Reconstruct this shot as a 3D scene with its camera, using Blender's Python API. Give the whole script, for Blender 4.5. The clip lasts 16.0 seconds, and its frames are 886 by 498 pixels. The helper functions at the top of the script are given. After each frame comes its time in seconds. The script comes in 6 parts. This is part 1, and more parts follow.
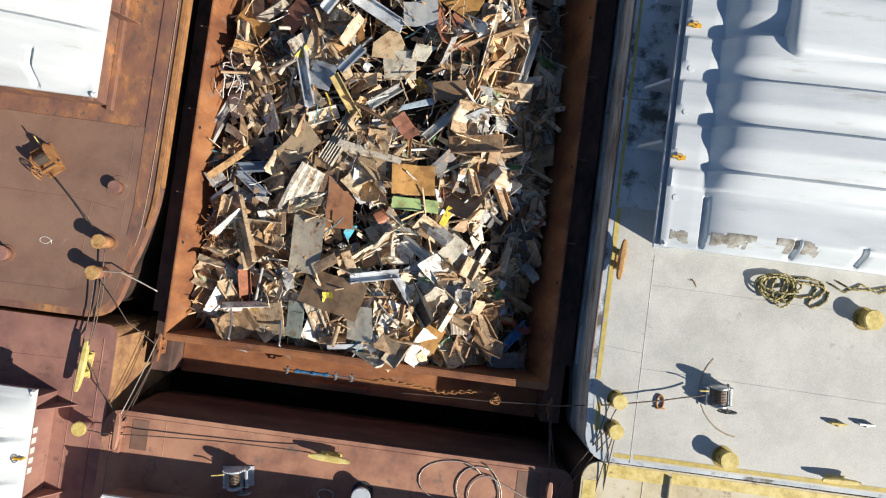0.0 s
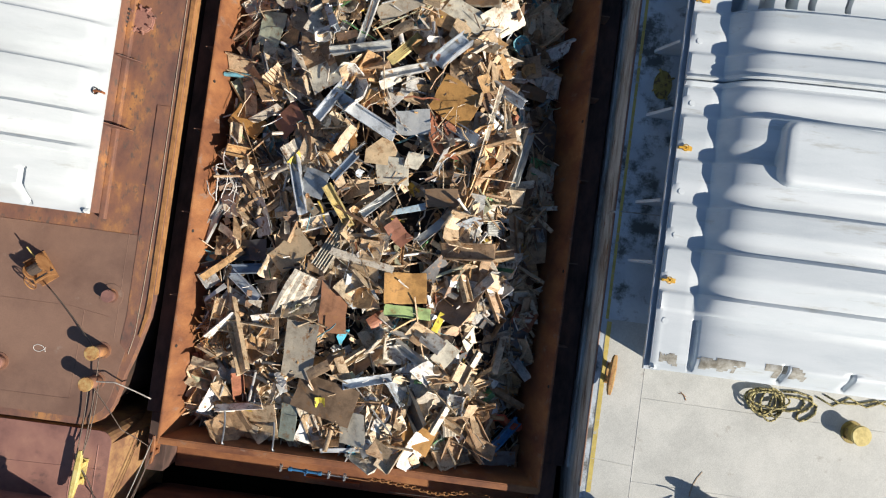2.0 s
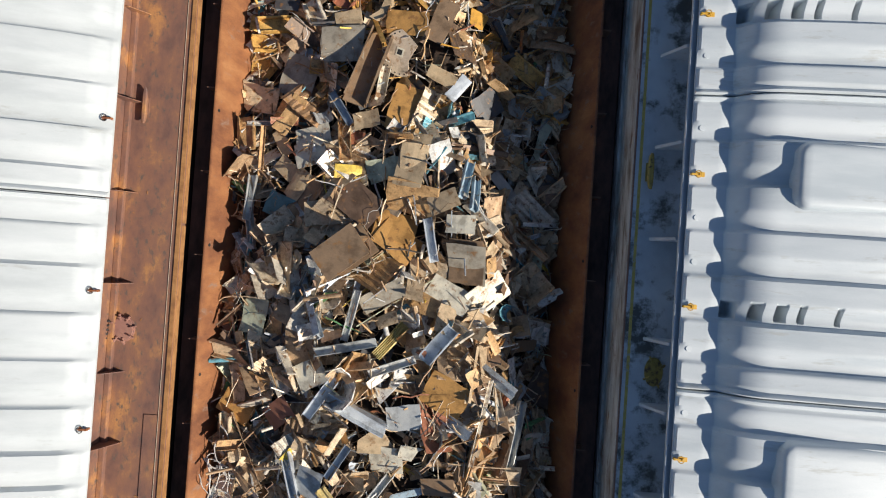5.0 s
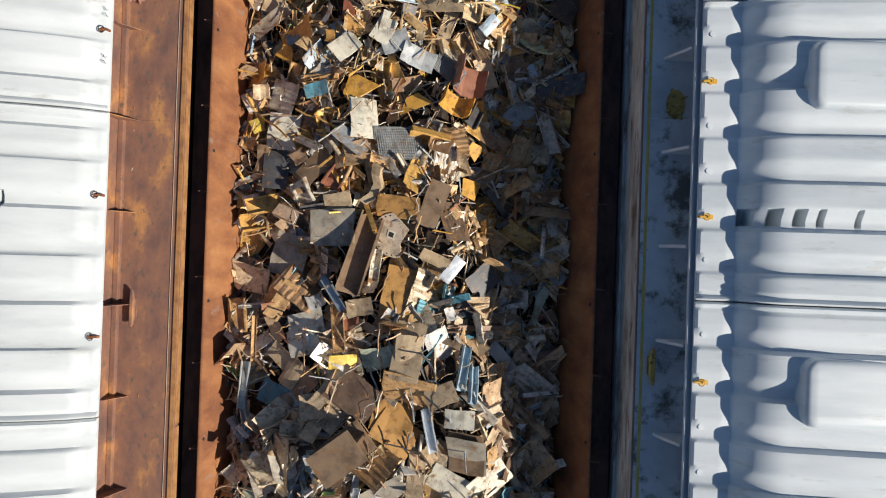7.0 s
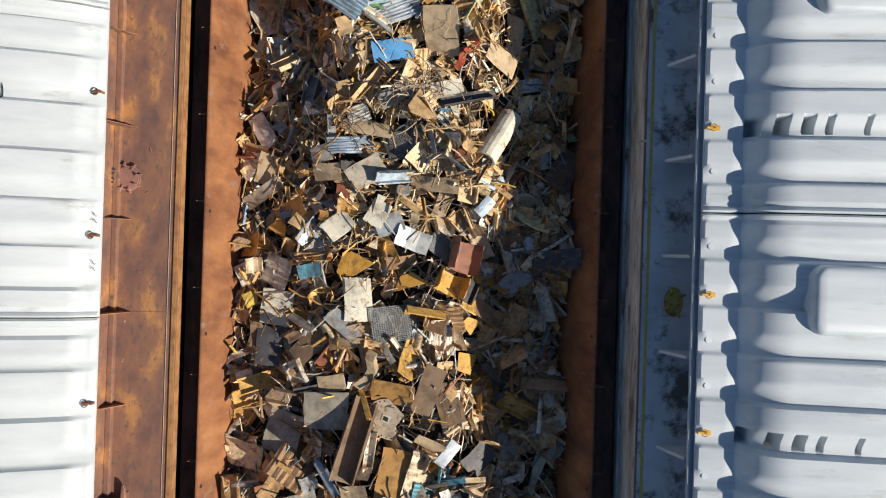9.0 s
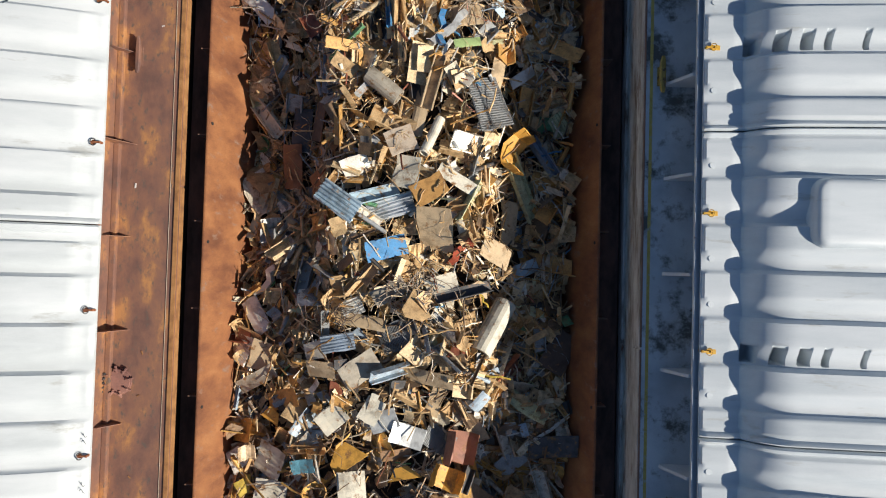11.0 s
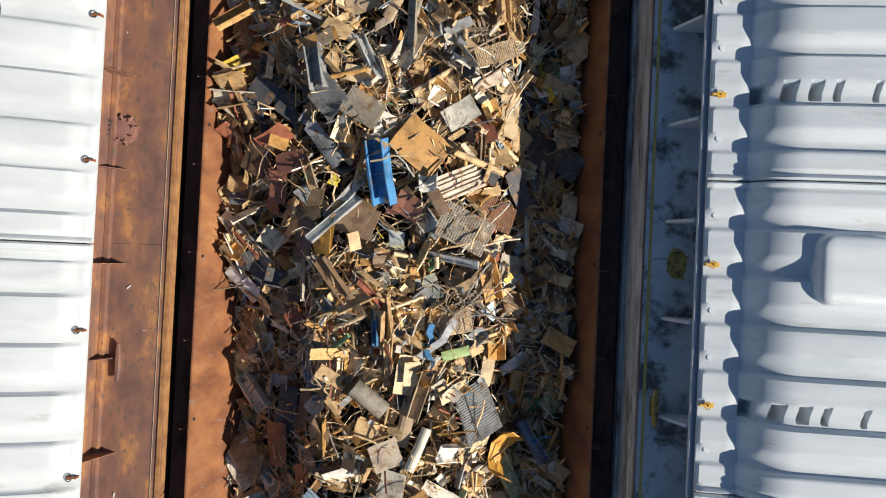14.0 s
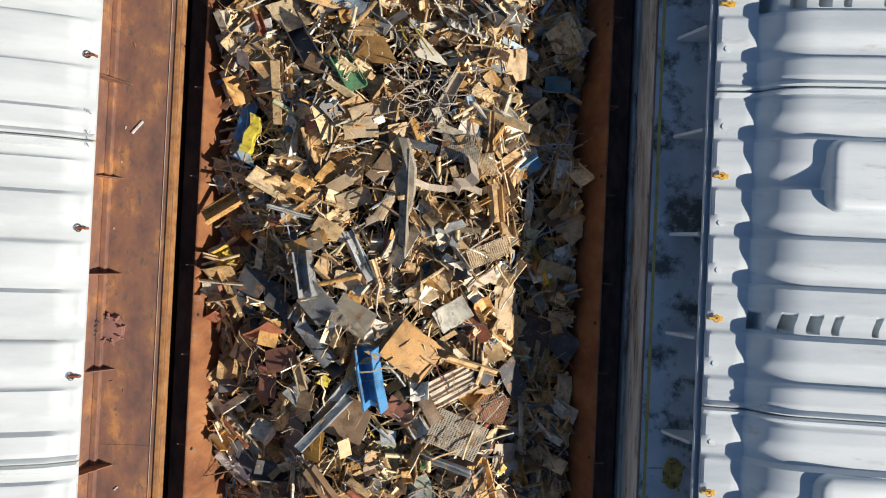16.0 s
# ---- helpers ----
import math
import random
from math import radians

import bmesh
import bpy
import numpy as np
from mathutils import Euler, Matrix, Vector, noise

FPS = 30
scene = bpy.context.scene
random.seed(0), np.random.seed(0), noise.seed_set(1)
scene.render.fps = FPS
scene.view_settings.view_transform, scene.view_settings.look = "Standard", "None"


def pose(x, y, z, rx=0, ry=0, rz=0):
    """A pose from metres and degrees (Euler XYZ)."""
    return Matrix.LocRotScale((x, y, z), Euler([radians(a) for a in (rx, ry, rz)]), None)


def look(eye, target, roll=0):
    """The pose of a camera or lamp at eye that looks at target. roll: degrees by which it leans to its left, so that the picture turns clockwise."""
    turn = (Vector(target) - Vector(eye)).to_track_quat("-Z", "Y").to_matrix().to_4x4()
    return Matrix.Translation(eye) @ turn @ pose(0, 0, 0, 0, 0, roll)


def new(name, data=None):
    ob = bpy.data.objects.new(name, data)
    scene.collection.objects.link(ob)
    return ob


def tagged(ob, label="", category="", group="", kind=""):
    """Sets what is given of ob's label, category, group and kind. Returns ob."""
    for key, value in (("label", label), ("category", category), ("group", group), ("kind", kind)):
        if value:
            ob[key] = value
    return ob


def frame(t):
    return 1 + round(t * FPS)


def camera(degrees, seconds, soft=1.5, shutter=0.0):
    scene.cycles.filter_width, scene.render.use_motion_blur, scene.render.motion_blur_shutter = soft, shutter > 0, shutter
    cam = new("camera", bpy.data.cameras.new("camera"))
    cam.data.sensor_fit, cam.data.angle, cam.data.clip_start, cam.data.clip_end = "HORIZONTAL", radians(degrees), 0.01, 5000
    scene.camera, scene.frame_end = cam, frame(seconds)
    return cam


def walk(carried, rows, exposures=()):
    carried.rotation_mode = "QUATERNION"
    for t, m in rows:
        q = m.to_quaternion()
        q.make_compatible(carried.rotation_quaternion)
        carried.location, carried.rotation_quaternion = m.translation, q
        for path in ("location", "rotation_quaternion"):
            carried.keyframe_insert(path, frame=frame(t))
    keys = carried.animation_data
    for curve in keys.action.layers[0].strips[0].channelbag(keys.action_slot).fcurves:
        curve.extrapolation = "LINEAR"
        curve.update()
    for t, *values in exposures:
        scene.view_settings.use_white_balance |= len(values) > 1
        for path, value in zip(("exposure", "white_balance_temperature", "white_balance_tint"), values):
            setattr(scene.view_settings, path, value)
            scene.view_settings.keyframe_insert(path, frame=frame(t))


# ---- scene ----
cam = camera(72.0, 16.0, soft=1.1)
ROWS = [
    (0, 1.624, 5.053, 15.252, 1.98, 0.09, 7.54),
    (0.5, 1.600, 5.364, 15.309, 1.76, 0.06, 7.56),
    (1, 1.569, 5.867, 15.337, 1.67, 0.04, 7.61),
    (1.5, 1.493, 6.590, 15.374, 1.50, -0.05, 7.63),
    (2, 1.434, 7.453, 15.393, 1.42, -0.09, 7.63),
    (2.5, 1.368, 8.419, 15.412, 1.30, -0.10, 7.64),
    (3, 1.272, 9.470, 15.420, 1.16, -0.16, 7.64),
    (3.5, 1.187, 10.539, 15.432, 1.17, -0.12, 4.90),
    (4, 1.117, 11.697, 15.407, 0.69, -0.08, 4.78),
    (4.2, 1.097, 12.083, 15.405, 0.86, -0.08, 4.75),
    (6.3, 0.929, 16.485, 15.179, 0.32, 0.00, 1.97),
    (6.5, 0.922, 16.898, 15.163, 0.14, -0.00, 1.90),
    (7, 0.897, 17.792, 15.091, 0.35, -0.03, 1.91),
    (7.5, 0.877, 18.756, 15.032, 0.27, -0.02, 1.86),
    (8, 0.873, 19.721, 14.982, 0.32, -0.01, 1.84),
    (8.5, 0.881, 20.738, 14.944, 0.16, -0.00, 1.78),
    (8.7, 0.883, 21.148, 14.946, 0.13, -0.00, 1.79),
    (10.8, 0.856, 25.099, 14.908, 1.60, -0.16, 1.61),
    (11, 0.841, 25.519, 14.910, 1.64, -0.23, 1.54),
    (11.5, 0.858, 26.687, 14.914, 1.21, -0.17, 1.53),
    (12, 0.902, 27.759, 14.880, 1.27, -0.03, 1.64),
    (12.5, 0.914, 28.857, 14.858, 1.08, -0.02, 2.72),
    (13, 0.899, 29.982, 14.828, 0.72, -0.11, 2.67),
    (13.5, 0.918, 31.006, 14.777, 0.82, -0.04, 2.67),
    (14, 0.911, 32.036, 14.737, 0.78, -0.06, 2.67),
    (14.5, 0.902, 33.052, 14.693, 0.65, -0.07, 2.63),
    (15, 0.901, 34.020, 14.657, 0.58, -0.04, 2.61),
    (15.5, 0.899, 35.027, 14.624, 0.34, -0.03, 2.60),
    (16, 0.905, 36.033, 14.583, 0.63, 0.03, 2.64),
]
walk(cam, [(t, pose(*row)) for t, *row in ROWS], [(0, 0.36), (2, 0.31), (4, 0.22), (7, 0.18), (16, 0.2)])

# ---- light: one low sun, clear sky ----
SHADOW = Vector((-1.5, 0.64, -1.0))          # the way the sunlight travels
world = bpy.data.worlds.new("sky")
scene.world = world
world.use_nodes = True
wt = world.node_tree
sky = wt.nodes.new("ShaderNodeTexSky")
sky.sky_type, sky.sun_disc = "NISHITA", False
sky.air_density, sky.dust_density, sky.ozone_density = 1.0, 0.4, 3.5
sky.sun_elevation = math.atan2(1.0, math.hypot(1.5, 0.64))
sky.sun_rotation = math.atan2(1.5, -0.64)
wt.links.new(sky.outputs[0], wt.nodes["Background"].inputs[0])
wt.nodes["Background"].inputs[1].default_value = 0.062
sun = new("sun", bpy.data.lights.new("sun", "SUN"))
sun.data.energy, sun.data.angle, sun.data.color = 5.0, radians(0.53), (1.0, 0.93, 0.82)
sun.matrix_world = look(Vector((9, 10, 30)), Vector((9, 10, 30)) + SHADOW)



# ---- materials ----
def material(name, stops, scale=3.0, rough=0.7, metal=0.0, bump=0.15, fine=60.0, stretch=(1, 1, 1),
             wear=None, wear_scale=1.2, wear_at=0.6, island=None, per_object=None, grain=0.25, spread=0.13):
    """Colours along a noise, a second noise of wear over it, fine grain in tint and relief."""
    m = bpy.data.materials.new(name)
    m.use_nodes = True
    t = m.node_tree
    n, link = t.nodes, t.links.new
    bsdf = n["Principled BSDF"]
    mapping = n.new("ShaderNodeMapping")
    mapping.inputs["Scale"].default_value = stretch
    geo = n.new("ShaderNodeNewGeometry")
    link(geo.outputs["Position"], mapping.inputs[0])
    coarse = n.new("ShaderNodeTexNoise")
    coarse.inputs["Scale"].default_value, coarse.inputs["Detail"].default_value = scale, 8
    coarse.inputs["Roughness"].default_value = 0.65
    link(mapping.outputs[0], coarse.inputs["Vector"])
    ramp = n.new("ShaderNodeValToRGB")
    lo, hi = 0.5 - spread, 0.5 + spread
    while len(ramp.color_ramp.elements) < len(stops):
        ramp.color_ramp.elements.new(0.5)
    for k, c in enumerate(stops):
        ramp.color_ramp.elements[k].position = lo + (hi - lo) * k / max(1, len(stops) - 1)
        ramp.color_ramp.elements[k].color = (*c, 1)
    link(coarse.outputs[0], ramp.inputs[0])
    colour = ramp.outputs[0]
    if island or per_object:
        pick = n.new("ShaderNodeValToRGB")
        pick.color_ramp.interpolation = "CONSTANT"
        choices = island or per_object
        while len(pick.color_ramp.elements) < len(choices):
            pick.color_ramp.elements.new(0.5)
        at = 0.0
        for k, (share, c) in enumerate(choices):
            pick.color_ramp.elements[k].position = min(at, 1)
            pick.color_ramp.elements[k].color = (*c, 1)
            at += share
        if island:
            link(geo.outputs["Random Per Island"], pick.inputs[0])
        else:
            info = n.new("ShaderNodeObjectInfo")
            link(info.outputs["Random"], pick.inputs[0])
        mul = n.new("ShaderNodeMix")
        mul.data_type, mul.blend_type = "RGBA", "MULTIPLY"
        mul.inputs[0].default_value = 1.0
        link(pick.outputs[0], mul.inputs[6])
        link(colour, mul.inputs[7])
        colour = mul.outputs[2]
    grit = n.new("ShaderNodeTexNoise")
    grit.inputs["Scale"].default_value, grit.inputs["Detail"].default_value = fine, 4
    link(geo.outputs["Position"], grit.inputs["Vector"])
    if wear:
        spots = n.new("ShaderNodeTexNoise")
        spots.inputs["Scale"].default_value, spots.inputs["Detail"].default_value = wear_scale, 10
        spots.inputs["Roughness"].default_value = 0.7
        shift = n.new("ShaderNodeVectorMath")
        shift.inputs[1].default_value = (13.1, 4.7, 8.3)
        link(mapping.outputs[0], shift.inputs[0])
        link(shift.outputs[0], spots.inputs["Vector"])
        cut = n.new("ShaderNodeMapRange")
        cut.inputs[1].default_value, cut.inputs[2].default_value = wear_at - 0.04, wear_at + 0.06
        link(spots.outputs[0], cut.inputs[0])
        over = n.new("ShaderNodeMix")
        over.data_type = "RGBA"
        over.inputs[7].default_value = (*wear, 1)
        link(cut.outputs[0], over.inputs[0])
        link(colour, over.inputs[6])
        colour = over.outputs[2]
    tint = n.new("ShaderNodeMix")
    tint.data_type, tint.blend_type = "RGBA", "OVERLAY"
    tint.inputs[0].default_value = grain
    link(colour, tint.inputs[6])
    link(grit.outputs[0], tint.inputs[7])
    link(tint.outputs[2], bsdf.inputs["Base Color"])
    bsdf.inputs["Metallic"].default_value = metal
    rr = n.new("ShaderNodeMapRange")
    rr.inputs[3].default_value, rr.inputs[4].default_value = max(0.05, rough - 0.15), min(1, rough + 0.15)
    link(coarse.outputs[0], rr.inputs[0])
    link(rr.outputs[0], bsdf.inputs["Roughness"])
    if bump:
        b = n.new("ShaderNodeBump")
        b.inputs["Strength"].default_value, b.inputs["Distance"].default_value = bump, 0.01
        add = n.new("ShaderNodeMath")
        link(grit.outputs[0], add.inputs[0])
        link(coarse.outputs[0], add.inputs[1])
        link(add.outputs[0], b.inputs["Height"])
        link(b.outputs[0], bsdf.inputs["Normal"])
    return m


RUST_DECK = material("rusted_deck", [(0.15, 0.082, 0.066), (0.215, 0.108, 0.078), (0.27, 0.132, 0.08), (0.46, 0.22, 0.085)], 1.5, 0.7, spread=0.15, wear=(0.13, 0.095, 0.078), wear_scale=6.5, wear_at=0.59, stretch=(1.3, 0.7, 1))
RUST_BOW = material("brown_bow_deck", [(0.18, 0.103, 0.074), (0.23, 0.135, 0.096), (0.27, 0.16, 0.112)], 0.7, 0.7, wear=(0.30, 0.22, 0.17), wear_scale=2.2, wear_at=0.68)
RUST_LIP = material("rusted_edge", [(0.24, 0.11, 0.045), (0.36, 0.17, 0.06), (0.42, 0.21, 0.08)], 4, 0.85)
RUST_WALL = material("rusted_hopper_wall", [(0.12, 0.045, 0.024), (0.22, 0.085, 0.038), (0.33, 0.135, 0.052), (0.43, 0.20, 0.08)], 1.5, 0.7, spread=0.21, stretch=(0.55, 0.9, 0.55), wear=(0.27, 0.17, 0.12), wear_scale=4.5, wear_at=0.62, grain=0.5)
# Side ledges, darker brown than the hopper walls.
DARK_LEDGE = material("dark_brown_ledge_steel", [(0.06, 0.038, 0.032), (0.12, 0.07, 0.056), (0.19, 0.10, 0.075)], 1.6, 0.85, stretch=(1.5, 0.6, 1))
RUST_PINK = material("faded_red_deck", [(0.20, 0.10, 0.085), (0.30, 0.15, 0.12), (0.37, 0.195, 0.145)], 0.9, 0.7, wear=(0.10, 0.065, 0.06), wear_scale=1.4, wear_at=0.62)
RUST_ORANGE = material("orange_brown_deck", [(0.27, 0.13, 0.09), (0.40, 0.20, 0.13), (0.47, 0.25, 0.16)], 1.1, 0.7, wear=(0.19, 0.125, 0.105), wear_scale=2.4, wear_at=0.62)
SCRAPE = material("tan_scrape", [(0.36, 0.28, 0.2), (0.45, 0.37, 0.29)], 9, 0.9)
# Rust darkened in colour for the shaded north face of the head log.
HEAD_SHADE_RUST = material("shade_dark_head_log", [(0.07, 0.036, 0.028), (0.12, 0.058, 0.042), (0.17, 0.085, 0.055)], 1.4, 0.8, stretch=(0.4, 1, 1.6))
# Near-black rust: the shade of the gaps between barges is in this colour.
SHADE_DARK_HULL = material("shade_dark_rusty_hull", [(0.02, 0.014, 0.012), (0.05, 0.03, 0.022), (0.08, 0.04, 0.025)], 1.2, 0.8, stretch=(1, 1, 0.3))
YELLOW_HULL = material("yellowed_hull", [(0.22, 0.11, 0.06), (0.36, 0.20, 0.09), (0.46, 0.29, 0.12)], 1.6, 0.8, wear=(0.24, 0.11, 0.065), wear_scale=3, wear_at=0.56)
GREY_DECK = material("grey_painted_deck", [(0.45, 0.45, 0.42), (0.51, 0.51, 0.475), (0.57, 0.565, 0.525)], 1.1, 0.6, wear=(0.40, 0.38, 0.34), wear_scale=3.4, wear_at=0.655, bump=0.1, grain=0.35)
# Stained grey deck with the blue of skylit shade mixed into its colour.
SKYLIT_SIDE = material("stained_skylit_side_deck", [(0.40, 0.45, 0.49), (0.50, 0.55, 0.59), (0.58, 0.63, 0.66)], 0.9, 0.6, wear=(0.11, 0.11, 0.10), wear_scale=1.3, wear_at=0.545, bump=0.08)
GREY_HULL = material("streaked_grey_hull", [(0.14, 0.10, 0.075), (0.34, 0.33, 0.30), (0.50, 0.51, 0.49), (0.62, 0.63, 0.60)], 2.4, 0.7, spread=0.18, stretch=(1, 0.35, 1.6), wear=(0.16, 0.085, 0.05), wear_scale=3.0, wear_at=0.60)
GREY_STEEL = material("grey_blue_paint", [(0.44, 0.49, 0.54), (0.54, 0.59, 0.64)], 2, 0.5, wear=(0.12, 0.06, 0.04), wear_scale=5, wear_at=0.68)
YELLOW = material("worn_yellow_paint", [(0.50, 0.38, 0.10), (0.66, 0.52, 0.17), (0.74, 0.62, 0.26)], 5, 0.6, wear=(0.22, 0.13, 0.07), wear_scale=8, wear_at=0.66)
OLD_YELLOW = material("dirty_yellow_paint", [(0.30, 0.22, 0.05), (0.42, 0.32, 0.09)], 5, 0.7, wear=(0.12, 0.07, 0.04), wear_scale=9, wear_at=0.55)
STRIPE = material("flaking_yellow_stripe", [(0.45, 0.34, 0.08), (0.6, 0.47, 0.13)], 6, 0.7, wear=(0.40, 0.40, 0.38), wear_scale=9, wear_at=0.6)
RUST_YELLOW = material("rusty_yellow_cap", [(0.30, 0.13, 0.05), (0.45, 0.25, 0.09), (0.5, 0.34, 0.14)], 9, 0.85)
CLAMP_YELLOW = material("orange_yellow_clamp", [(0.62, 0.33, 0.03), (0.75, 0.45, 0.06)], 12, 0.5)
CLAMP_RUST = material("rusted_clamp", [(0.18, 0.06, 0.03), (0.36, 0.13, 0.05)], 12, 0.8)
COVER_WHITE = material("white_fibreglass", [(0.54, 0.57, 0.575), (0.60, 0.63, 0.635), (0.65, 0.675, 0.68)], 0.9, 0.45, wear=(0.45, 0.46, 0.44), wear_scale=1.2, wear_at=0.64, stretch=(0.4, 2.0, 1), bump=0.03, grain=0.08)
COVER_GREY = material("pale_grey_fibreglass", [(0.54, 0.59, 0.62), (0.615, 0.66, 0.685), (0.665, 0.705, 0.73)], 0.8, 0.42, wear=(0.50, 0.52, 0.51), wear_scale=2.2, wear_at=0.62, stretch=(0.35, 2.0, 1), bump=0.04, grain=0.14)
GRIME = material("grey_grime", [(0.20, 0.18, 0.14), (0.36, 0.34, 0.29), (0.5, 0.49, 0.45)], 5, 0.8)
# Flat black that stands for the unlit inside of holes.
HOLE_BLACK = material("unlit_hole_black", [(0.012, 0.012, 0.012), (0.03, 0.03, 0.03)], 6, 0.7)
DARK_STEEL = material("dark_steel", [(0.06, 0.06, 0.065), (0.13, 0.13, 0.135)], 6, 0.5, 0.6)
GALV = material("galvanised_steel", [(0.38, 0.40, 0.42), (0.55, 0.57, 0.58)], 8, 0.4, 0.7)
CABLE = material("wire_rope", [(0.10, 0.075, 0.06), (0.20, 0.15, 0.12)], 30, 0.6, 0.5)
BRIGHT_CABLE = material("bright_wire_rope", [(0.40, 0.36, 0.31), (0.55, 0.5, 0.44)], 30, 0.5, 0.5)
ROPE_MAT = material("yellow_black_rope", [(0.03, 0.028, 0.02), (0.10, 0.085, 0.04), (0.50, 0.42, 0.18), (0.62, 0.54, 0.26)], 22, 0.85)
BLUE = material("blue_paint", [(0.03, 0.14, 0.32), (0.06, 0.24, 0.48)], 6, 0.5, wear=(0.25, 0.15, 0.1), wear_scale=7, wear_at=0.66)
INK = material("black_marker", [(0.02, 0.02, 0.02), (0.05, 0.05, 0.05)], 8, 0.8)
CHALK = material("white_paint_marks", [(0.55, 0.52, 0.48), (0.68, 0.66, 0.62)], 20, 0.9)
WATER = material("dark_river_water", [(0.008, 0.010, 0.009), (0.02, 0.022, 0.018)], 0.4, 0.15, bump=0.3, fine=3)


# ---- mesh helpers ----
def part(name, bm, mat, parent=None, label="", smooth=False, at=None):
    """Links a bmesh, or a (verts, faces) pair, as one mesh object under parent."""
    me = bpy.data.meshes.new(name)
    if isinstance(bm, tuple):
        me.from_pydata(*[bm[0], [], bm[1]])
    else:
        bmesh.ops.recalc_face_normals(bm, faces=bm.faces)
        bm.to_mesh(me)
        bm.free()
    me.materials.append(mat)
    if smooth:
        me.polygons.foreach_set("use_smooth", [True] * len(me.polygons))
    me.update()
    ob = new(name, me)
    if parent:
        ob.parent = parent
    if at is not None:
        ob.matrix_basis = at
    if label:
        ob["label"] = label
    return ob


def box(bm, x0, x1, y0, y1, z0, z1, bevel=0.0, m=None):
    made = bmesh.ops.create_cube(bm, size=1.0)["verts"]
    bmesh.ops.transform(bm, verts=made, matrix=Matrix.Translation(((x0 + x1) / 2, (y0 + y1) / 2, (z0 + z1) / 2)) @ Matrix.Diagonal((x1 - x0, y1 - y0, z1 - z0, 1)))
    if bevel:
        edges = list({e for v in made for e in v.link_edges})
        got = bmesh.ops.bevel(bm, geom=edges, offset=bevel, segments=2, affect="EDGES", profile=0.6)
        made = list({v for f in got["faces"] for v in f.verts} | {v for v in made if v.is_valid})
    if m is not None:
        bmesh.ops.transform(bm, verts=made, matrix=m)
    return bm


def cyl(bm, r, h, m=None, seg=20, r2=None, bevel=0.0):
    """A round bar from z 0 to h."""
    made = bmesh.ops.create_cone(bm, cap_ends=True, segments=seg, radius1=r, radius2=r if r2 is None else r2, depth=h)["verts"]
    bmesh.ops.translate(bm, verts=made, vec=(0, 0, h / 2))
    if bevel:
        edges = [e for v in made for e in v.link_edges if abs(e.verts[0].co.z - h) < 1e-5 and abs(e.verts[1].co.z - h) < 1e-5]
        got = bmesh.ops.bevel(bm, geom=list(set(edges)), offset=bevel, segments=2, affect="EDGES")
        made = list({v for f in got["faces"] for v in f.verts} | {v for v in made if v.is_valid})
    if m is not None:
        bmesh.ops.transform(bm, verts=made, matrix=m)
    return bm


def prism(bm, outline, z0, z1, bevel=0.0):
    """An outline in plan, drawn up from z0 to z1."""
    lower = [bm.verts.new((x, y, z0)) for x, y in outline]
    upper = [bm.verts.new((x, y, z1)) for x, y in outline]
    bm.faces.new(lower[::-1])
    top = bm.faces.new(upper)
    for k in range(len(outline)):
        j = (k + 1) % len(outline)
        bm.faces.new((lower[k], lower[j], upper[j], upper[k]))
    if bevel:
        bmesh.ops.bevel(bm, geom=list(top.edges), offset=bevel, segments=2, affect="EDGES")
    return bm


def tube(bm, points, r, seg=6):
    """A round wire along points."""
    pts = [Vector(p) for p in points]
    rings = []
    for k, p in enumerate(pts):
        way = (pts[min(k + 1, len(pts) - 1)] - pts[max(k - 1, 0)]).normalized()
        side = way.cross(Vector((0.13, 0.21, 1.0))).normalized()
        up = side.cross(way)
        rings.append([bm.verts.new(p + r * (math.cos(a) * side + math.sin(a) * up)) for a in [2 * math.pi * i / seg for i in range(seg)]])
    for a, b in zip(rings, rings[1:]):
        for i in range(seg):
            bm.faces.new((a[i], a[(i + 1) % seg], b[(i + 1) % seg], b[i]))
    bm.faces.new(rings[0][::-1])
    bm.faces.new(rings[-1])
    return bm


def sag(a, b, drop=0.1, n=10):
    a, b = Vector(a), Vector(b)
    return [a.lerp(b, k / n) - Vector((0, 0, drop * 4 * (k / n) * (1 - k / n))) for k in range(n + 1)]


def thing(name, label, category, group="", kind="", at=None):
    ob = new(name)
    ob.empty_display_size = 0.2
    if at is not None:
        ob.matrix_basis = at
    return tagged(ob, label, category, group, kind)


B = bmesh.new

# ---- water ----
bm = B()
bmesh.ops.create_grid(bm, x_segments=2, y_segments=2, size=3000)
bmesh.ops.translate(bm, verts=bm.verts, vec=(0, 0, -0.55))
tagged(part("water", bm, WATER), "dark still river water between the moored barges", "water", kind="structure")


# ---- shared barge fittings ----
def bollard(barge, x, y, z, r, h, post, cap):
    bm = B()
    cyl(bm, r * 0.86, h - 0.03, pose(x, y, z))
    b = part("bollard", bm, post, barge, "round steel mooring post", True)
    bm = B()
    cyl(bm, r, 0.045, pose(x, y, z + h - 0.035), 24, bevel=0.012)
    part("cap", bm, cap, b, "round painted cap plate")
    bm = B()
    cyl(bm, r * 1.15, 0.015, pose(x, y, z))
    part("weld_ring", bm, post, b)
    return b


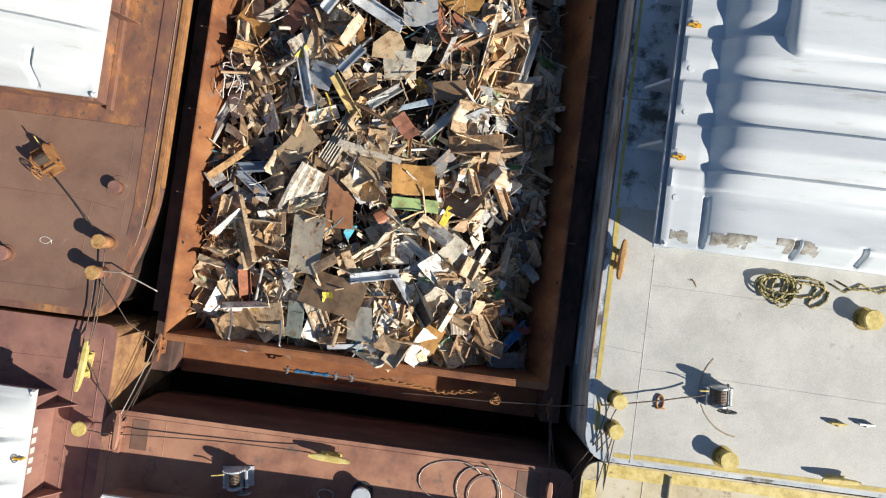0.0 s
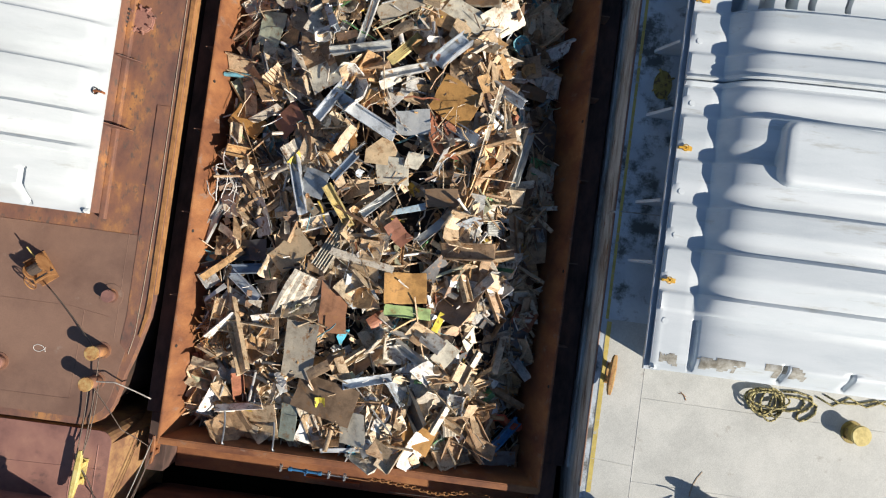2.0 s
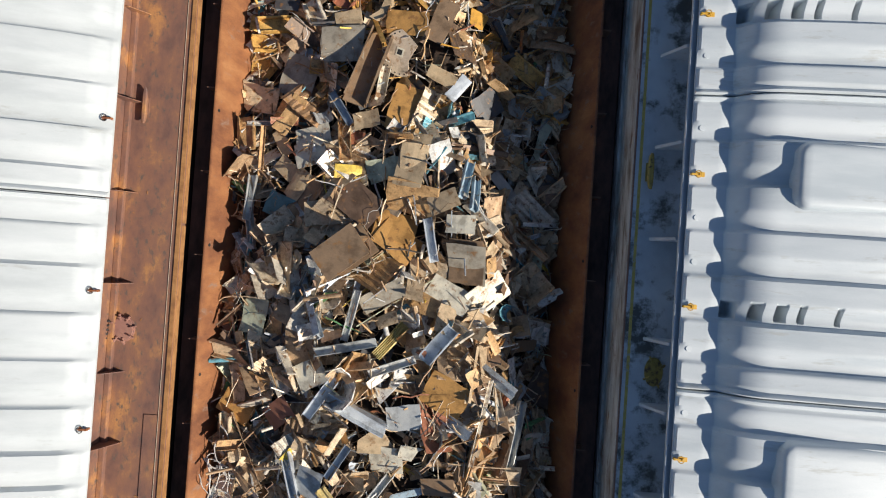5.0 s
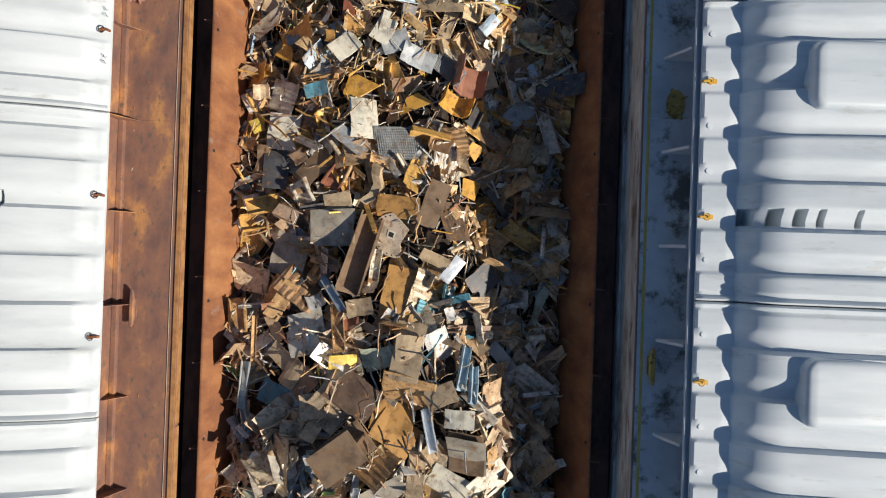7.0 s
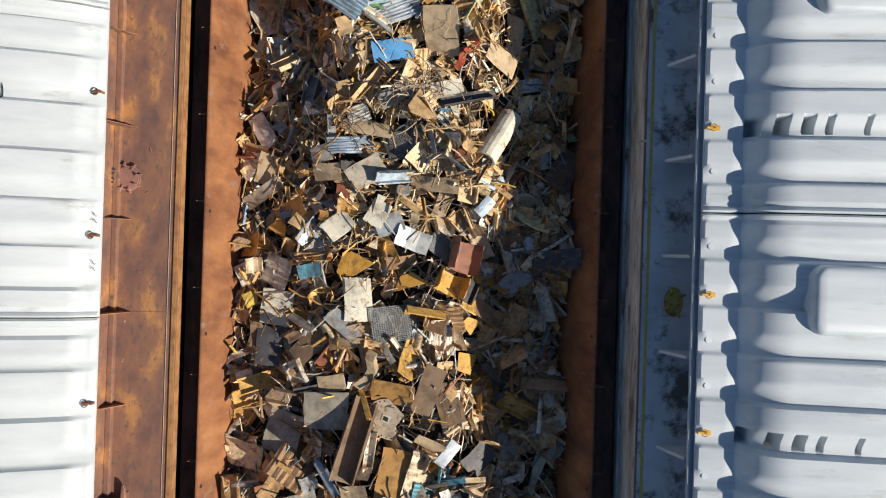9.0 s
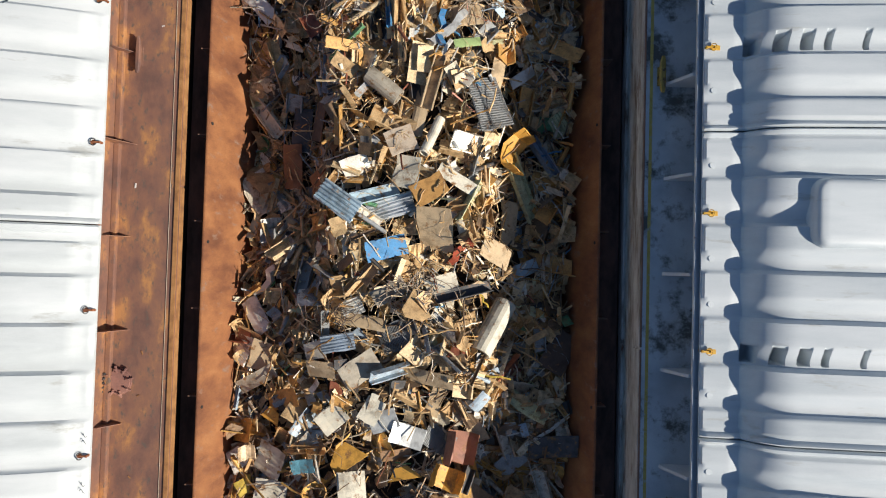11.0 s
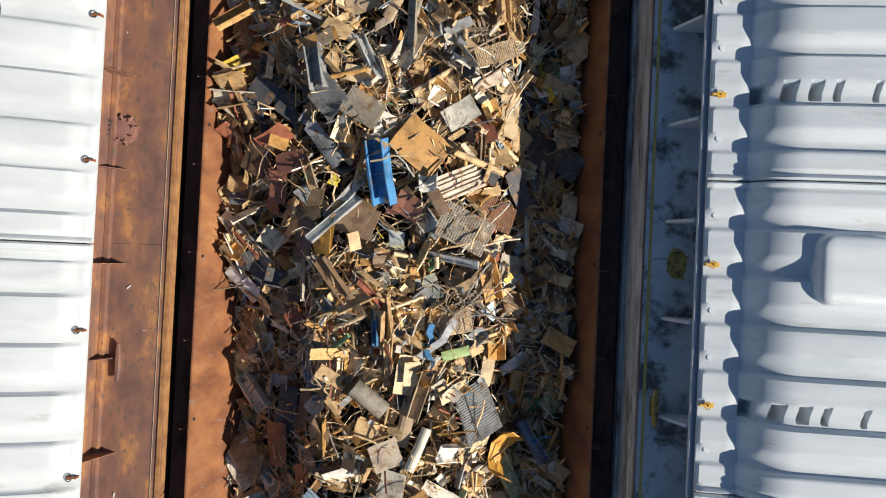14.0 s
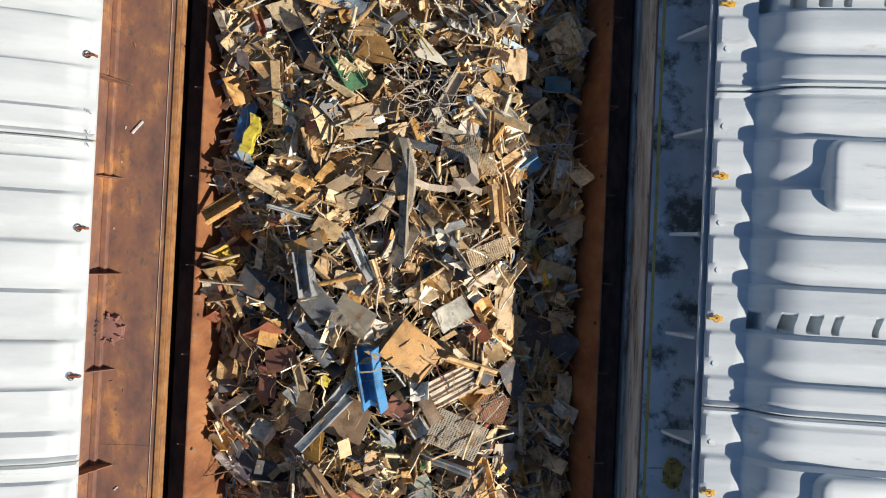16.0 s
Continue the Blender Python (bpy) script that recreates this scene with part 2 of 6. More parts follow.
def kevel(barge, x, y, z, length, mat, angle=0.0, width=0.11, height=0.22):
    """A two-horned cleat on a short pedestal."""
    m = pose(x, y, z, 0, 0, angle)
    bm = B()
    box(bm, -width * 0.55, width * 0.55, -length * 0.26, length * 0.26, 0.0, 0.02, 0.004, m)
    k = part("kevel", bm, mat, barge, "two-horned mooring cleat")
    for s in (-1, 1):
        part("pedestal", box(B(), -width * 0.35, width * 0.35, s * length * 0.17 - 0.05, s * length * 0.17 + 0.05, 0.02, height - 0.05, 0.008, m), mat, k)
    bm = B()
    rows = [(-0.5, 0.45, 0.02), (-0.42, 0.75, 0.0), (-0.2, 1.0, -0.01), (0, 1.0, -0.012), (0.2, 1.0, -0.01), (0.42, 0.75, 0.0), (0.5, 0.45, 0.02)]
    rings = []
    for f, w, dz in rows:
        hw, hz = width * 0.5 * w, 0.04 * w
        rings.append([bm.verts.new(m @ Vector((a, f * length, height - 0.04 + dz + b))) for a, b in ((-hw, -hz), (hw, -hz), (hw, hz * 0.6), (hw * 0.6, hz), (-hw * 0.6, hz), (-hw, hz * 0.6))])
    for a, b in zip(rings, rings[1:]):
        for i in range(6):
            bm.faces.new((a[i], a[(i + 1) % 6], b[(i + 1) % 6], b[i]))
    bm.faces.new(rings[0])
    bm.faces.new(rings[-1][::-1])
    part("horn_bar", bm, mat, k)
    return k


def manhole(barge, x, y, z, rx, ry, mat, dogs, label):
    bm = B()
    cyl(bm, 1.0, 0.03, pose(x, y, z) @ Matrix.Diagonal((rx * 1.12, ry * 1.08, 1, 1)), 28)
    h = part("manhole", bm, mat, barge, label)
    bm = B()
    cyl(bm, 1.0, 0.03, pose(x, y, z + 0.03) @ Matrix.Diagonal((rx, ry, 1, 1)), 28, bevel=0.01)
    part("cover_plate", bm, mat, h)
    for k in range(dogs):
        a = 2 * math.pi * (k + 0.3) / dogs
        bm = B()
        m = pose(x + rx * 1.02 * math.cos(a), y + ry * 1.02 * math.sin(a), z + 0.03, 0, 0, math.degrees(a))
        box(bm, -0.07, 0.07, -0.014, 0.014, 0.0, 0.06, 0.004, m)
        cyl(bm, 0.018, 0.11, m)
        part("dog_clip", bm, mat, h)
    return h


def seam(barge, points, z, mat, w=0.012):
    """A raised weld bead along points on the deck."""
    bm = B()
    tube(bm, [(x, y, z) for x, y in points], w, 5)
    return part("weld_seam", bm, mat, barge)


def hull(barge, outline, z0, z1, mat_deck, mat_side, lip=None, lip_mat=None):
    """Hull sides below, the deck plate on top, a rounded rubbing edge round the plan."""
    part("hull", prism(B(), outline, z0, z1 - 0.03), mat_side, barge)
    part("deck", prism(B(), outline, z1 - 0.03, z1, 0.012), mat_deck, barge)
    if lip:
        bm = B()
        tube(bm, [(x, y, z1 - 0.075) for x, y in outline] + [(*outline[0], z1 - 0.075)], lip, 8)
        part("rub_rail", bm, lip_mat, barge, "", True)


def corner(cx, cy, r, a0, a1, n=7):
    return [(cx + r * math.cos(radians(a0 + (a1 - a0) * k / n)), cy + r * math.sin(radians(a0 + (a1 - a0) * k / n))) for k in range(n + 1)]


FAR = 62.0      # the north end of the barges

# ---- barge with white covers ----
nw = thing("barge", "rust-brown covered hopper barge moored beside the scrap barge", "barge", "moored barges")
edge = -4.52
plan = [(edge, FAR)] + [(-15.2, FAR), (-15.2, 3.08), (-5.62, 3.11), (-5.42, 3.15), (-5.24, 3.25), (-5.11, 3.4), (-5.02, 3.6), (-4.94, 3.9), (-4.89, 4.26), (-4.78, 4.56), (-4.66, 5.03), (-4.55, 5.5), (edge, 5.85)]
part("hull", prism(B(), [(x - 0.27 if x > -10 else x, y + 0.2 if y < 10 else y) for x, y in plan], -1.6, 2.3), SHADE_DARK_HULL, nw)
part("deck", prism(B(), plan, 2.3, 2.5, 0.012), RUST_DECK, nw)
bm = B()
prism(bm, [(edge + 0.0, FAR), (edge - 0.085, FAR), (edge - 0.085, 5.9), (-4.63, 5.5), (-4.70, 5.12), (-4.66, 5.08), (-4.56, 5.5), (edge, 5.87)], 2.5, 2.53, 0.01)
part("gunwale_bar", bm, RUST_LIP, nw, "bright rust flat bar along the deck edge")
for y0, y1 in ((6.0, 14.0), (14.05, 27.0), (27.04, 40.0), (40.05, FAR)):
    part("rub_rail", box(B(), edge - 0.015, edge + 0.012, y0, y1, 2.28, 2.46, 0.008), RUST_LIP, nw, "rusty rubbing bar under the deck edge")
bm = B()
prism(bm, [(-15.0, 7.2), (-15.0, 3.25), (-5.62, 3.26), (-5.4, 3.32), (-5.22, 3.48), (-5.12, 3.7), (-5.05, 4.0), (-5.0, 4.4), (-4.92, 4.8), (-4.86, 7.2)], 2.5, 2.512)
part("bow_deck_plate", bm, RUST_BOW, nw, "brown painted end deck plate")
seam(nw, [(-4.71, FAR), (-4.70, 8.0), (-4.74, 6.0), (-4.78, 5.1), (-4.86, 4.7)], 2.51, SCRAPE, 0.007)
part("edge_strip", prism(B(), [(-4.72, 10.0), (-5.0, 10.0), (-5.0, 5.5), (-5.06, 4.9), (-4.88, 4.72), (-4.79, 5.1), (-4.76, 6.0)], 2.512, 2.522, 0.004), RUST_DECK, nw, "brown doubler strip along the deck edge")
seam(nw, [(-5.2, 7.2), (-5.2, 5.0)], 2.512, RUST_BOW, 0.006)
seam(nw, [(-15, 5.55), (-6.2, 5.55), (-5.35, 5.42)], 2.512, RUST_BOW, 0.007)
seam(nw, [(-15, 3.55), (-5.95, 3.62), (-5.9, 5.5)], 2.512, RUST_BOW, 0.007)
for y in (20.3, 32.0, 44.0):
    seam(nw, [(-5.8, y), (-4.6, y + 0.02)], 2.5, RUST_DECK, 0.008)
bm = B()
box(bm, -5.90, -5.84, 7.55, FAR - 3, 2.5, 3.36, 0.008)
box(bm, -13.96, -13.90, 7.55, FAR - 3, 2.5, 3.36, 0.008)
box(bm, -13.9, -5.9, 7.55, 7.61, 2.5, 3.36, 0.008)
box(bm, -13.9, -5.9, FAR - 3.06, FAR - 3, 2.5, 3.36, 0.008)
part("coaming", bm, RUST_DECK, nw, "rusty steel hatch coaming")
bm = B()
box(bm, -5.90, -5.70, 7.45, FAR - 3, 3.30, 3.335, 0.006)
box(bm, -5.84, -5.72, 7.45, FAR - 3, 2.5, 2.62, 0.02)
part("coaming_flange", bm, RUST_DECK, nw)
k = 0
for y in [9.38, 10.86, 12.72, 14.62, 16.52, 18.41] + [20.3 + 1.885 * j for j in range(20)]:
    bm = B()
    tall = k % 2 == 0
    top, foot = (3.28, -5.42) if tall else (2.9, -5.48)
    vs = [bm.verts.new((x, y + d, z)) for d in (-0.007, 0.007) for x, z in ((-5.84, 2.5), (foot, 2.5), (foot - 0.03, 2.56), (-5.76, top), (-5.84, top))]
    bm.faces.new(vs[:5])
    bm.faces.new(vs[5:][::-1])
    for i in range(5):
        bm.faces.new((vs[i], vs[5 + i], vs[5 + (i + 1) % 5], vs[(i + 1) % 5]))
    part("bracket", bm, RUST_DECK, nw)
    k += 1
for y in (11.75, 23.03, 34.28, 45.5):
    h = manhole(nw, -5.57, y, 2.5, 0.22, 0.25, RUST_PINK, 8, "rusty round manhole with dog clips")
    bm = B()
    for j in range(5):
        cyl(bm, 0.025, 0.17, pose(-5.83 + 0.01 * j, y - 0.18 + 0.09 * j, 2.5, 8, -12, 0), 8)
    part("clip_rack", bm, DARK_STEEL, h)
for y in (16.45, 29.65, 42.9):
    kevel(nw, -5.42, y, 2.5, 0.75, RUST_DECK, 0, 0.10, 0.16)
bollard(nw, -5.42, 4.07, 2.512, 0.15, 0.44, RUST_DECK, RUST_YELLOW)
bollard(nw, -5.39, 4.71, 2.512, 0.15, 0.44, RUST_DECK, RUST_YELLOW)
bollard(nw, -5.38, 5.87, 2.512, 0.135, 0.18, RUST_DECK, RUST_PINK)
bm = B()
cyl(bm, 0.25, 0.012, pose(-5.38, 5.87, 2.512), 28)
part("doubler_plate", bm, RUST_BOW, nw)
bollard(nw, -7.5, 4.2, 2.512, 0.16, 0.2, RUST_DECK, RUST_PINK)
bm = B()
tube(bm, [(-6.72 + 0.13 * math.cos(a), 4.52 + 0.1 * math.sin(a) + 0.02 * a, 2.514) for a in [k * 0.5 for k in range(13)]], 0.008, 5)
part("chalk_scribble", bm, CHALK, nw, "scrawled white chalk mark")

# ---- scrap barge ----
mid = thing("barge", "rusty open hopper barge loaded with mixed scrap metal", "barge", "moored barges")
W, TOP, LEDGE = 4.13, 2.08, 1.55
SOUTH = 2.93
bm = B()
for s in (-1, 1):
    part("side_tank", box(B(), min(s * 4.185, s * 4.6), max(s * 4.185, s * 4.6), 2.0, 3.297, -2.0, LEDGE, 0.01), DARK_LEDGE, mid, "narrow dark brown side ledge")
plan = [(-4.6, FAR), (-4.6, 2.0), (-4.4, 1.9), (4.4, 1.9), (4.6, 2.0), (4.6, FAR)]
part("hull", prism(B(), plan, -2.6, -2.0), SHADE_DARK_HULL, mid)
for s in (-1, 1):
    part("side_tank", box(B(), min(s * 4.185, s * 4.73), max(s * 4.185, s * 4.73), 3.3, FAR, -2.0, LEDGE, 0.01), DARK_LEDGE, mid, "narrow dark brown side ledge")
for y0, y1 in ((1.92, SOUTH - 0.05), (FAR - 0.9, FAR)):
    part("end_tank", box(B(), -4.18, 4.18, y0, y1, -2.0, 0.9, 0.02), RUST_WALL, mid, "rust-orange end deck")
SLOPE = 0.30      # the hopper walls lean in towards the floor
deep = TOP + 2.0


def wall_slab(corners, out):
    """A leaning wall plate: four inner corners, thickened outwards."""
    bm = B()
    a = [bm.verts.new(p) for p in corners]
    c = [bm.verts.new(Vector(p) + Vector(out)) for p in corners]
    bm.faces.new(a)
    bm.faces.new(c[::-1])
    for i in range(4):
        bm.faces.new((a[i], c[i], c[(i + 1) % 4], a[(i + 1) % 4]))
    return bm


lo, north = W - SLOPE * deep, FAR - 1
for s in (-1, 1):
    part("hopper_wall", wall_slab([(s * W, SOUTH, TOP), (s * W, north, TOP), (s * lo, north, -2.0), (s * lo, SOUTH, -2.0)], (s * 0.05, 0, 0)), RUST_WALL, mid, "streaked rust-orange hopper wall")
part("hopper_wall", wall_slab([(-W, SOUTH, TOP), (W, SOUTH, TOP), (lo, SOUTH + 0.3, -2.0), (-lo, SOUTH + 0.3, -2.0)], (0, -0.05, 0)), RUST_WALL, mid, "streaked rust-orange hopper wall")
part("hopper_wall", wall_slab([(-W, north, TOP), (W, north, TOP), (lo, north - 0.3, -2.0), (-lo, north - 0.3, -2.0)], (0, 0.05, 0)), RUST_WALL, mid, "streaked rust-orange hopper wall")
bm = B()
for s in (-1, 1):
    box(bm, s * (W + 0.028) - 0.026, s * (W + 0.028) + 0.026, SOUTH - 0.1, FAR - 0.95, TOP - 0.05, TOP + 0.012, 0.015)
box(bm, -W - 0.03, W + 0.03, SOUTH - 0.15, SOUTH - 0.02, TOP - 0.05, TOP + 0.008, 0.015)
part("coaming_rim", bm, RUST_WALL, mid)
for y in [4.66 + 3.0 * j for j in range(16)]:
    for s in (-1, 1):
        # Each hole is a black disc laid on the wall for its dark inside.
        bm = B()
        cyl(bm, 0.036, 0.012, pose(s * (W - 0.026), y + 0.2 * (s > 0) + 0.25 * math.sin(y * 3), TOP - 0.1, 0, -73 * s, 0), 14)
        part("drain_hole", bm, HOLE_BLACK, mid, "black disc standing for an unlit round hole in the wall")
for y in [6.0 + 1.85 * j for j in range(29)]:
    for s in (-1, 1):
        bm = B()
        box(bm, s * 4.3 - 0.11, s * 4.3 + 0.11, y - 0.01, y + 0.01, LEDGE, TOP - 0.12)
        part("stiffener", bm, RUST_BOW, mid)
kevel(mid, -4.36, 2.55, LEDGE, 0.62, RUST_WALL, 0, 0.09, 0.3)
kevel(mid, 4.32, 2.35, LEDGE, 0.5, RUST_WALL, 0, 0.09, 0.3)
bm = B()
box(bm, -1.1, 0.2, 2.02, 2.10, 0.9, 1.0, 0.01)
part("toe_bar", bm, RUST_WALL, mid)

# ---- barge with grey covers ----
ne = thing("barge", "grey-painted covered hopper barge with yellow edge stripes", "barge", "moored barges")
edge = 4.78
plan = [(edge, FAR), (edge, 3.4), (4.84, 2.4)] + corner(5.34, 2.2, 0.5, 180, 262, 6) + [(15.6, 1.72), (15.6, FAR)]
hull(ne, plan, 1.1, 3.0, SKYLIT_SIDE, GREY_HULL)
# Lower hull coloured near-black for the shade deep in the gap.
part("bottom", prism(B(), [(4.84, FAR), (4.84, 3.4), (5.0, 2.3), (5.5, 1.85), (15.5, 1.85), (15.5, FAR)], -1.6, 1.1), SHADE_DARK_HULL, ne)
part("end_deck", prism(B(), [(4.90, 6.8), (4.90, 3.3), (4.97, 2.3), (5.08, 2.0), (5.4, 1.78), (15.55, 1.80), (15.55, 6.8)], 3.0, 3.008), GREY_DECK, ne, "pale grey painted end deck plate")
for y0, y1 in ((2.2, 8.95), (9.0, 24.0), (24.05, FAR)):
    for x, z0, z1 in ((edge - 0.03, 2.6, 2.98), (edge - 0.05, 1.75, 1.9)):
        part("rub_rail", box(B(), x, edge + 0.015, max(y0, 3.4), y1, z0, z1, 0.015), GREY_HULL, ne, "scraped steel rubbing strake")
    bm = B()
    tube(bm, [(edge + 0.004, max(y0, 3.4), 2.985), (edge + 0.004, y1, 2.985)], 0.022, 8)
    part("gunwale_bar", bm, RUST_BOW, ne, "thin rust-stained bar along the deck edge", True)
bm = B()
box(bm, 4.87, 4.93, 6.8, FAR, 3.0, 3.004)
box(bm, 4.91, 5.0, 3.3, 6.75, 3.008, 3.012)
box(bm, 5.0, 5.08, 2.3, 2.85, 3.008, 3.012)
box(bm, 5.85, 15.4, 1.83, 1.92, 3.008, 3.013)
box(bm, 5.45, 5.8, 1.82, 1.9, 3.008, 3.012)
part("edge_stripe", bm, STRIPE, ne, "flaking yellow painted edge stripe")
for pts in ([(5.78, 5.9), (5.78, 1.74)], [(5.78, 5.30), (15.5, 5.25)], [(5.78, 3.62), (15.5, 3.5)], [(4.93, 3.98), (5.78, 3.92)]):
    seam(ne, pts, 3.008, GREY_DECK, 0.007)
for y in (9.0, 20.6, 32.2, 44.0):
    seam(ne, [(4.9, y), (5.7, y + 0.02)], 3.0, GREY_HULL, 0.014)
bm = B()
box(bm, 5.78, 5.84, 6.1, FAR - 3, 3.0, 3.84, 0.008)
box(bm, 13.76, 13.82, 6.1, FAR - 3, 3.0, 3.84, 0.008)
box(bm, 5.84, 13.76, 6.1, 6.16, 3.0, 3.84, 0.008)
box(bm, 5.84, 13.76, FAR - 3.06, FAR - 3, 3.0, 3.84, 0.008)
part("coaming", bm, GREY_STEEL, ne, "grey-blue steel hatch coaming")
bm = B()
box(bm, 5.46, 5.80, 6.0, FAR - 3, 3.74, 3.775, 0.01)
box(bm, 5.46, 5.49, 6.0, FAR - 3, 3.775, 3.82, 0.006)
part("coaming_flange", bm, GREY_STEEL, ne, "grey-blue coaming flange angle")
for y in [8.03, 9.23, 11.02, 12.34] + [14.35 + 1.857 * j for j in range(24)]:
    bm = B()
    vs = [bm.verts.new((x, y + d, z)) for d in (-0.032, 0.032) for x, z in ((5.8, 3.0), (5.18, 3.0), (5.15, 3.06), (5.42, 3.72), (5.8, 3.736))]
    bm.faces.new(vs[:5])
    bm.faces.new(vs[5:][::-1])
    for i in range(5):
        bm.faces.new((vs[i], vs[5 + i], vs[5 + (i + 1) % 5], vs[(i + 1) % 5]))
    bmesh.ops.bevel(bm, geom=bm.edges[:], offset=0.006, segments=1, affect="EDGES")
    part("bracket", bm, GREY_STEEL, ne)
for y in (11.68, 20.88, 32.12, 43.3):
    manhole(ne, 5.42, y, 3.0, 0.165, 0.27, OLD_YELLOW, 4, "dirty yellow oval manhole cover")
for y in (15.7, 29.37, 43.0):
    kevel(ne, 5.07, y, 3.0, 0.72, OLD_YELLOW, 0, 0.11, 0.2)
kevel(ne, 5.08, 5.72, 3.008, 0.8, RUST_YELLOW, -3, 0.13, 0.24)
for x, y, r in ((5.35, 2.96, 0.15), (5.35, 2.38, 0.15), (7.59, 2.11, 0.185), (10.08, 5.19, 0.2)):
    bollard(ne, x, y, 3.008, r, 0.3, OLD_YELLOW, YELLOW)
kevel(ne, 9.85, 1.98, 3.008, 0.75, YELLOW, 92, 0.1, 0.22)
bm = B()
tube(bm, [(7.86 + 0.88 * math.cos(a), 3.42 + 0.9 * math.sin(a), 2.998) for a in [radians(140 + 125 * k / 12) for k in range(13)]], 0.022, 6)
part("scrape_mark", bm, SCRAPE, ne, "curved rusty scrape ring on the deck")
for x, y in ((9.75, 3.06), (10.3, 3.12)):
    bm = B()
    box(bm, x - 0.16, x + 0.16, y - 0.02, y + 0.02, 3.008, 3.12, 0.006)
    cyl(bm, 0.05, 0.05, pose(x, y, 3.05, 90), 14)
    part("pad_eye", bm, YELLOW if x < 10 else GALV, ne, "small welded pad eye")

# ---- barges to the south ----
sw = thing("barge", "faded red covered barge with yellowed hull side", "barge", "moored barges")
plan = [(-15.2, -30), (-5.0, -30), (-5.0, 2.7)] + corner(-5.25, 2.75, 0.25, 0, 90, 5) + [(-15.2, 3.0)]
hull(sw, plan, -1.6, 2.4, RUST_PINK, YELLOW_HULL)
bm = B()
vs = [bm.verts.new(p) for p in ((-5.0, 2.75, 2.36), (-5.0, 1.0, 2.36), (-4.62, 1.75, 0.3), (-4.62, 2.95, 0.3), (-5.2, 2.99, 2.36), (-5.2, 3.02, 0.3))]
bm.faces.new((vs[0], vs[3], vs[2], vs[1]))
bm.faces.new((vs[0], vs[4], vs[5], vs[3]))
bm.faces.new((vs[1], vs[2], vs[5], vs[4]))
bm.faces.new((vs[0], vs[1], vs[4]))
bm.faces.new((vs[2], vs[3], vs[5]))
part("bow_flare", bm, YELLOW_HULL, sw, "yellow and rust flared bow plating")
seam(sw, [(-5.75, 3.0), (-5.75, -20)], 2.4, RUST_PINK, 0.012)
seam(sw, [(-15, 1.95), (-5.1, 2.2)], 2.4, RUST_PINK, 0.008)
seam(sw, [(-5.25, 2.7), (-5.2, -20)], 2.4, RUST_PINK, 0.014)
bm = B()
box(bm, -6.14, -6.06, -25, 1.5, 2.4, 3.2, 0.01)
box(bm, -14, -6.14, 1.42, 1.5, 2.4, 3.2, 0.01)
box(bm, -6.2, -5.98, -25, 1.55, 3.14, 3.18, 0.006)
part("coaming", bm, RUST_PINK, sw, "faded red hatch coaming")
for y in (1.25, -0.55, -2.4):
    bm = B()
    vs = [bm.verts.new((x, y + d, z)) for d in (-0.01, 0.01) for x, z in ((-6.06, 2.4), (-5.6, 2.4), (-6.0, 3.12), (-6.06, 3.12))]
    bm.faces.new(vs[:4])
    bm.faces.new(vs[4:][::-1])
    for i in range(4):
        bm.faces.new((vs[i], vs[4 + i], vs[4 + (i + 1) % 4], vs[(i + 1) % 4]))
    part("bracket", bm, RUST_PINK, sw)
kevel(sw, -5.5, 2.12, 2.4, 1.05, YELLOW, -4, 0.14, 0.3)
bollard(sw, -5.33, 0.87, 2.4, 0.15, 0.34, RUST_PINK, YELLOW)

sm = thing("barge", "orange-brown covered barge moored end to end with the scrap barge", "barge", "moored barges")
plan = [(-5.0, -30), (4.88, -30), (4.88, 0.95)] + corner(4.58, 0.95, 0.3, 0, 90, 5) + corner(-4.68, 0.95, 0.32, 90, 180, 5)
hull(sm, plan, 0.4, 2.4, RUST_ORANGE, SHADE_DARK_HULL)
part("bottom", prism(B(), [(-4.78, -30), (4.73, -30), (4.73, 0.0), (-4.78, 0.0)], -1.6, 0.4), SHADE_DARK_HULL, sm)
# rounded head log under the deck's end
# The face's shade is put into its dark rust colour.
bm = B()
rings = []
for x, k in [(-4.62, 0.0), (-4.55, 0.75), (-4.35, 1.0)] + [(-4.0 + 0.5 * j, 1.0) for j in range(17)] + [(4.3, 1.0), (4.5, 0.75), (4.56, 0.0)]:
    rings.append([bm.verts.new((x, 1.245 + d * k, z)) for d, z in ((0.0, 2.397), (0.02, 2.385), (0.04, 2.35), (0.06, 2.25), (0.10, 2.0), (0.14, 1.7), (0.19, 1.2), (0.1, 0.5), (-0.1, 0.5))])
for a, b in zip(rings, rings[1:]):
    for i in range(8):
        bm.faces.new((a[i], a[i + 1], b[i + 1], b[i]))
part("head_log", bm, HEAD_SHADE_RUST, sm, "rusty head log with a worn edge, face coloured dark for shade")
for x0, x1 in ((-4.72, -4.58), (4.42, 4.56)):
    part("corner_plate", box(B(), x0, x1, 0.4, 0.95, 2.4, 2.46, 0.02), RUST_ORANGE, sm, "raised orange-brown wear plate")
for x0, x1 in ((-4.4, -4.05), (3.7, 4.2)):
    part("doubler_plate", box(B(), x0, x1, 0.5, 1.12, 2.4, 2.408, 0.003), RUST_BOW, sm, "brown doubler plate on the deck")
seam(sm, [(-4.85, -8), (-4.82, 0.85), (-4.6, 1.16), (4.45, 1.16)], 2.4, RUST_ORANGE, 0.012)
seam(sm, [(-3.7, 1.2), (-3.7, 0.4)], 2.4, RUST_ORANGE, 0.008)
seam(sm, [(-4.5, 0.05), (4.5, 0.05)], 2.4, RUST_ORANGE, 0.008)
bm = B()
box(bm, -4.5, 4.4, -0.4, -0.32, 2.4, 3.2, 0.01)
